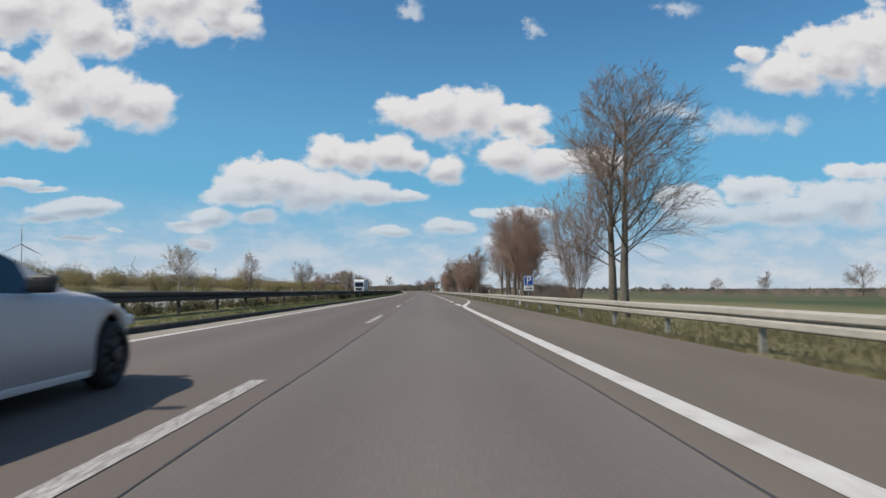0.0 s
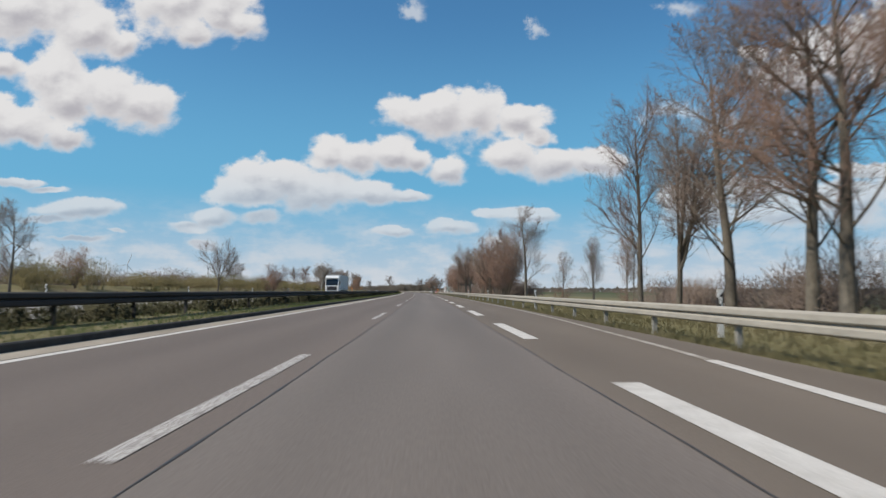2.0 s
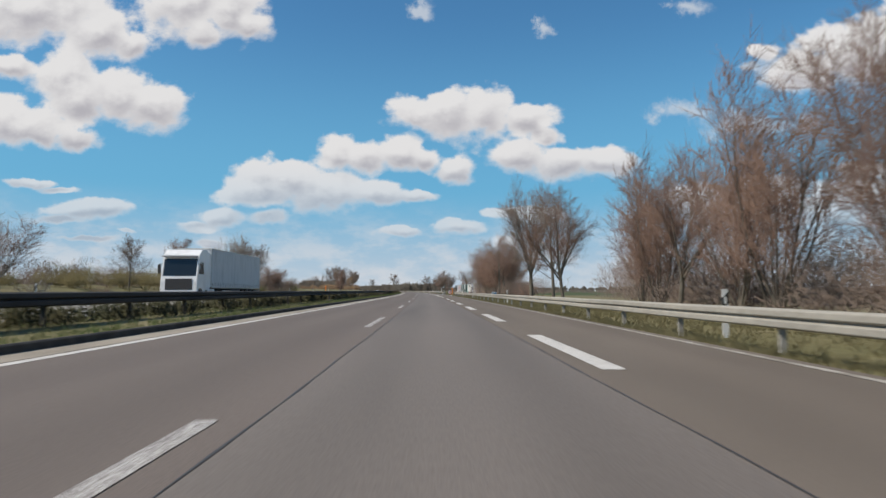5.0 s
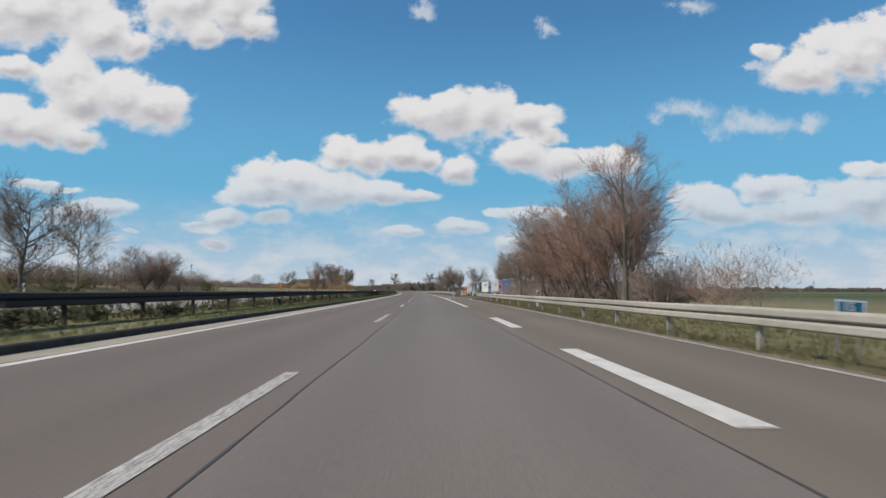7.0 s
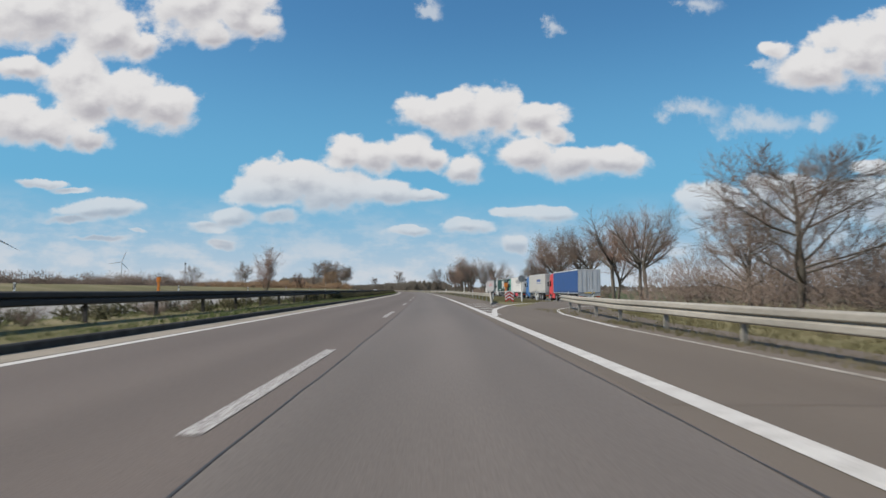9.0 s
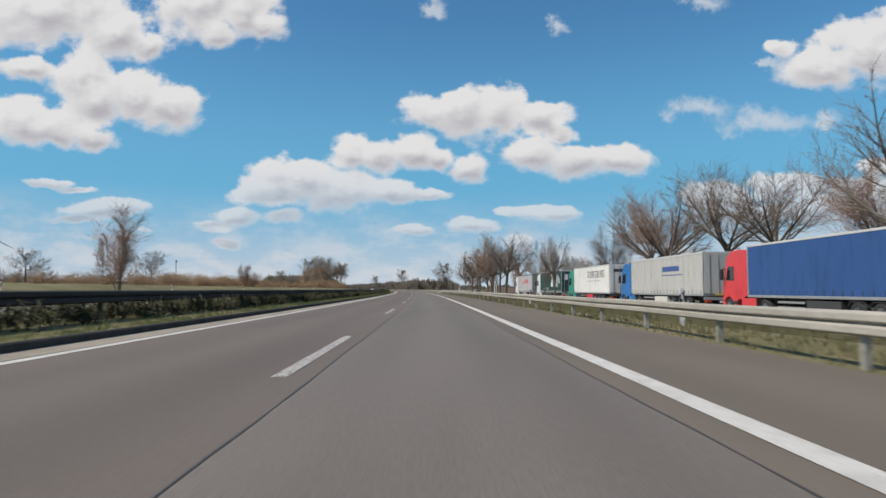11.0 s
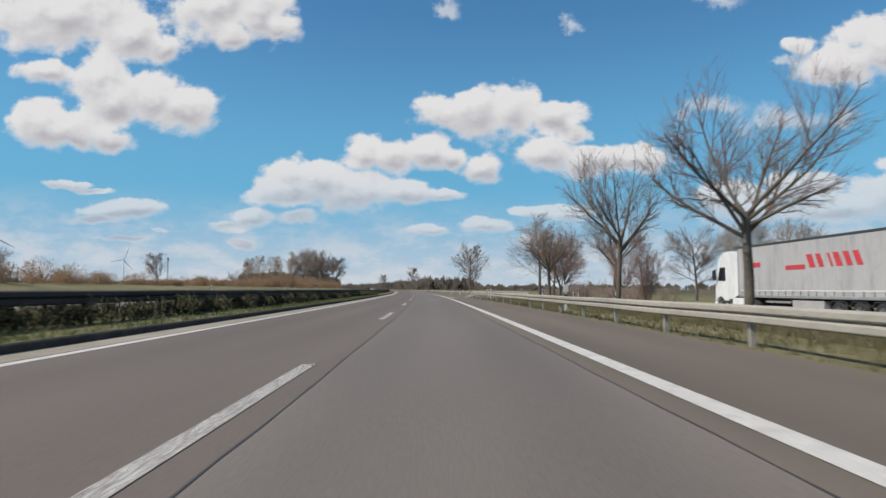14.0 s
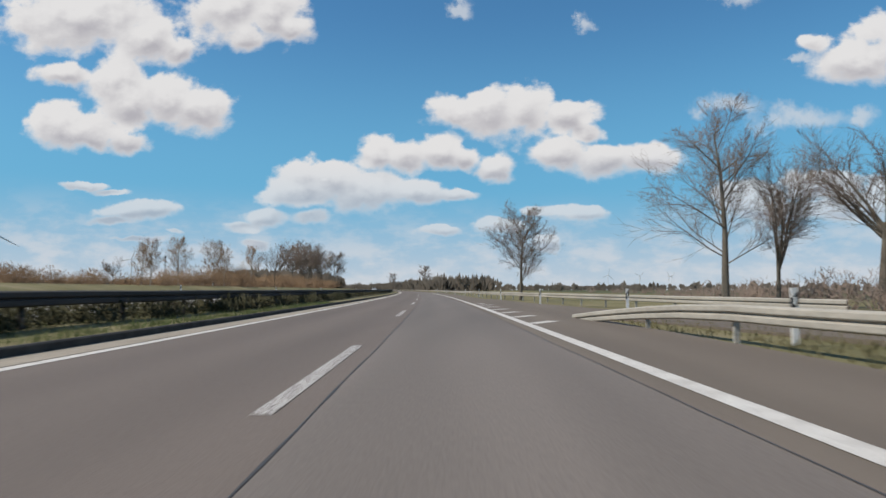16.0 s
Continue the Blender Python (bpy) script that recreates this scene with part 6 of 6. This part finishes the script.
def signs():
    p = tagged(new("parking_sign"), "blue square parking sign above a white arrow plate", "road sign")
    p.matrix_basis = stand(40.7, 8.1, -0.05)
    pole(p, 1.95)
    b = board(p, 0.62, 0.62, 1.62, BLUE_SIGN, "blue_board", WHITE_SIGN)
    part("letter", text_mesh("P", 0.62, WHITE_SIGN), None, b, m=Matrix.Translation((0, -0.045, 1.62)) @ REAR)
    w = board(p, 0.62, 0.28, 1.14, WHITE_SIGN, "arrow_plate")
    part("arrow", join_bm(box_bm(0.34, 0.006, 0.045, (-0.04, -0.04, 1.14)), prism([(0, 0), (0.006, 0), (0.006, 0.001), (0, 0.001)], 0, 0.001)), BLACK, w)
    head = bmesh.new()
    vs = [head.verts.new(q) for q in ((0.10, -0.042, 1.05), (0.10, -0.042, 1.23), (0.24, -0.042, 1.14))]
    head.faces.new(vs)
    part("arrow_head", head, BLACK, w)

    k = tagged(new("distance_sign"), "small blue distance sign with white border", "road sign")
    k.matrix_basis = stand(189.07, 7.75, -0.11) @ pose(0, 0, 0, 0, 4, 0)
    for x in (-0.16, 0.16):
        pole(k, 0.85, x, 0, 0.022)
    b = board(k, 0.47, 0.25, 0.80, plain("sign_teal", (0.01, 0.16, 0.30), 0.35), "blue_board", WHITE_SIGN)
    part("number", text_mesh("15", 0.19, WHITE_SIGN), None, b, m=Matrix.Translation((-0.03, -0.045, 0.80)) @ REAR)

    c = tagged(new("chevron_sign"), "red and white chevron board at the nose of the exit", "road sign")
    c.matrix_basis = stand(279.0, 7.6, -0.03)
    for x in (-0.22, 0.22):
        pole(c, 0.85, x, 0, 0.022)
    b = board(c, 0.66, 0.66, 0.58, WHITE_SIGN, "white_board")
    for z in (0.40, 0.64, 0.88):
        for sx in (-1, 1):
            ch = bmesh.new()
            vs = [ch.verts.new(q) for q in ((0, -0.040, z), (sx * 0.31, -0.040, z - 0.20), (sx * 0.31, -0.040, z - 0.34), (0, -0.040, z - 0.13))]
            ch.faces.new(vs if sx < 0 else vs[::-1])
            part("chevron", ch, RED_SIGN, b)

    y = tagged(new("emergency_phone"), "orange emergency phone column on the rest area verge", "emergency phone")
    y.matrix_basis = stand(291.4, 8.9, -0.05)
    part("column", box_bm(0.20, 0.18, 1.35, (0, 0, 0.62), 0.03), ORANGE, y)
    part("head", box_bm(0.34, 0.28, 0.42, (0, 0, 1.45), 0.05, 3), ORANGE, y)
    part("cap", box_bm(0.36, 0.30, 0.06, (0, 0, 1.69), 0.02), BLACK, y)
    copy_thing(y, stand(288.5, -22.5, 0.42))["label"] = "orange emergency phone column beyond the oncoming lanes"

    g = tagged(new("traffic_sign"), "grey back of a road sign on a white-banded post", "road sign")
    g.matrix_basis = stand(285.6, 9.5, -0.05)
    pole(g, 2.2)
    part("sign_back", cyl_bm(0.30, 0.015, Matrix.Translation((0, 0.03, 1.95)) @ Matrix.Rotation(1.5708, 4, "X"), 28), GREY_METAL, g)
    part("post_sleeve", cyl_bm(0.06, 0.9, Matrix.Translation((0, 0, 0.42)), 12), WHITE_POST, g)
    r = tagged(new("white_pole"), "slim white pole on the grass before the lorries", "pole", "white poles")
    r.matrix_basis = stand(350.9, 9.0, -0.05)
    pole(r, 1.85, r=0.035, mat=WHITE_POST)
    part("cap", cyl_bm(0.045, 0.06, Matrix.Translation((0, 0, 1.85)), 12, bevel=0.012), GREY_METAL, r)
    copy_thing(r, stand(349.5, 9.0, -0.40))
    q = tagged(new("marker_board"), "white marker board on a post behind the rail", "marker board")
    q.matrix_basis = stand(388.5, 7.7, -0.05)
    part("post", box_bm(0.12, 0.05, 1.2, (0, 0, 0.5), 0.01), WHITE_POST, q)
    part("board", box_bm(0.24, 0.03, 0.34, (0, -0.04, 1.02), 0.01), WHITE_SIGN, q)
    part("band", box_bm(0.125, 0.055, 0.2, (0, 0, 0.66), 0.004, 1), BLACK, q)


signs()


def wind_turbine(x, y, h, turn, spin, z=2.0):
    t = tagged(new("wind_turbine"), "distant white wind turbine with three blades", "wind turbine", "wind turbines")
    t.matrix_basis = pose(x, y, z, 0, 0, turn)
    part("tower", cyl_bm(h * 0.022, h, Matrix.Translation((0, 0, h / 2)), 16, h * 0.011), TURBINE, t)
    part("nacelle", box_bm(h * 0.035, h * 0.10, h * 0.035, (0, -h * 0.01, h), h * 0.008), TURBINE, t)
    hub = part("hub", cyl_bm(h * 0.018, h * 0.03, Matrix.Translation((0, -h * 0.07, h)) @ Matrix.Rotation(1.5708, 4, "X"), 14, bevel=h * 0.004), TURBINE, t)
    for k in range(3):
        b = bmesh.new()
        prof = ((0.02, 0.010), (0.10, 0.022), (0.2, 0.017), (0.35, 0.010), (0.47, 0.003))
        rings = [[b.verts.new((sx * w * h, sy * w * 0.3 * h, r * h)) for sx, sy in ((-0.5, 0), (0, -1), (1.0, 0), (0, 1))] for r, w in prof]
        for p, q in zip(rings[:-1], rings[1:]):
            for i in range(4):
                b.faces.new((p[i], p[(i + 1) % 4], q[(i + 1) % 4], q[i]))
        bmesh.ops.recalc_face_normals(b, faces=b.faces)
        bmesh.ops.transform(b, matrix=Matrix.Translation((0, -h * 0.075, h)) @ Matrix.Rotation(radians(spin + 120 * k), 4, "Y"), verts=b.verts)
        part("blade", b, TURBINE, hub)
    return t


wind_turbine(-1222, 1966, 138, 20, 0)
wind_turbine(-1000, 2200, 84, 20, 20)
for x, y, spin in ((270, 1850, 10), (350, 1900, 50), (430, 1950, 80), (450, 2000, 30), (700, 1900, 60)):
    wind_turbine(x, y, 34, 15, spin, -2)


def mast(x, y, h):
    m = tagged(new("lattice_mast"), "dark distant lattice mast with antennas", "mast", "masts")
    m.matrix_basis = pose(x, y, 1.5)
    bars = []
    for sx, sy in ((-1, -1), (1, -1), (1, 1), (-1, 1)):
        bars.append(cyl_bm(0.09, h, Matrix.Translation((sx * 0.5, sy * 0.5, h / 2)), 6))
    for k in range(int(h / 2)):
        bars.append(box_bm(1.1, 1.1, 0.10, (0, 0, 2 * k + 1)))
    part("frame", join_bm(*bars), CHASSIS, m)
    part("antenna", box_bm(1.9, 1.9, 1.6, (0, 0, h - 2.0), 0.3), CHASSIS, m)


mast(-368, 1129, 38)
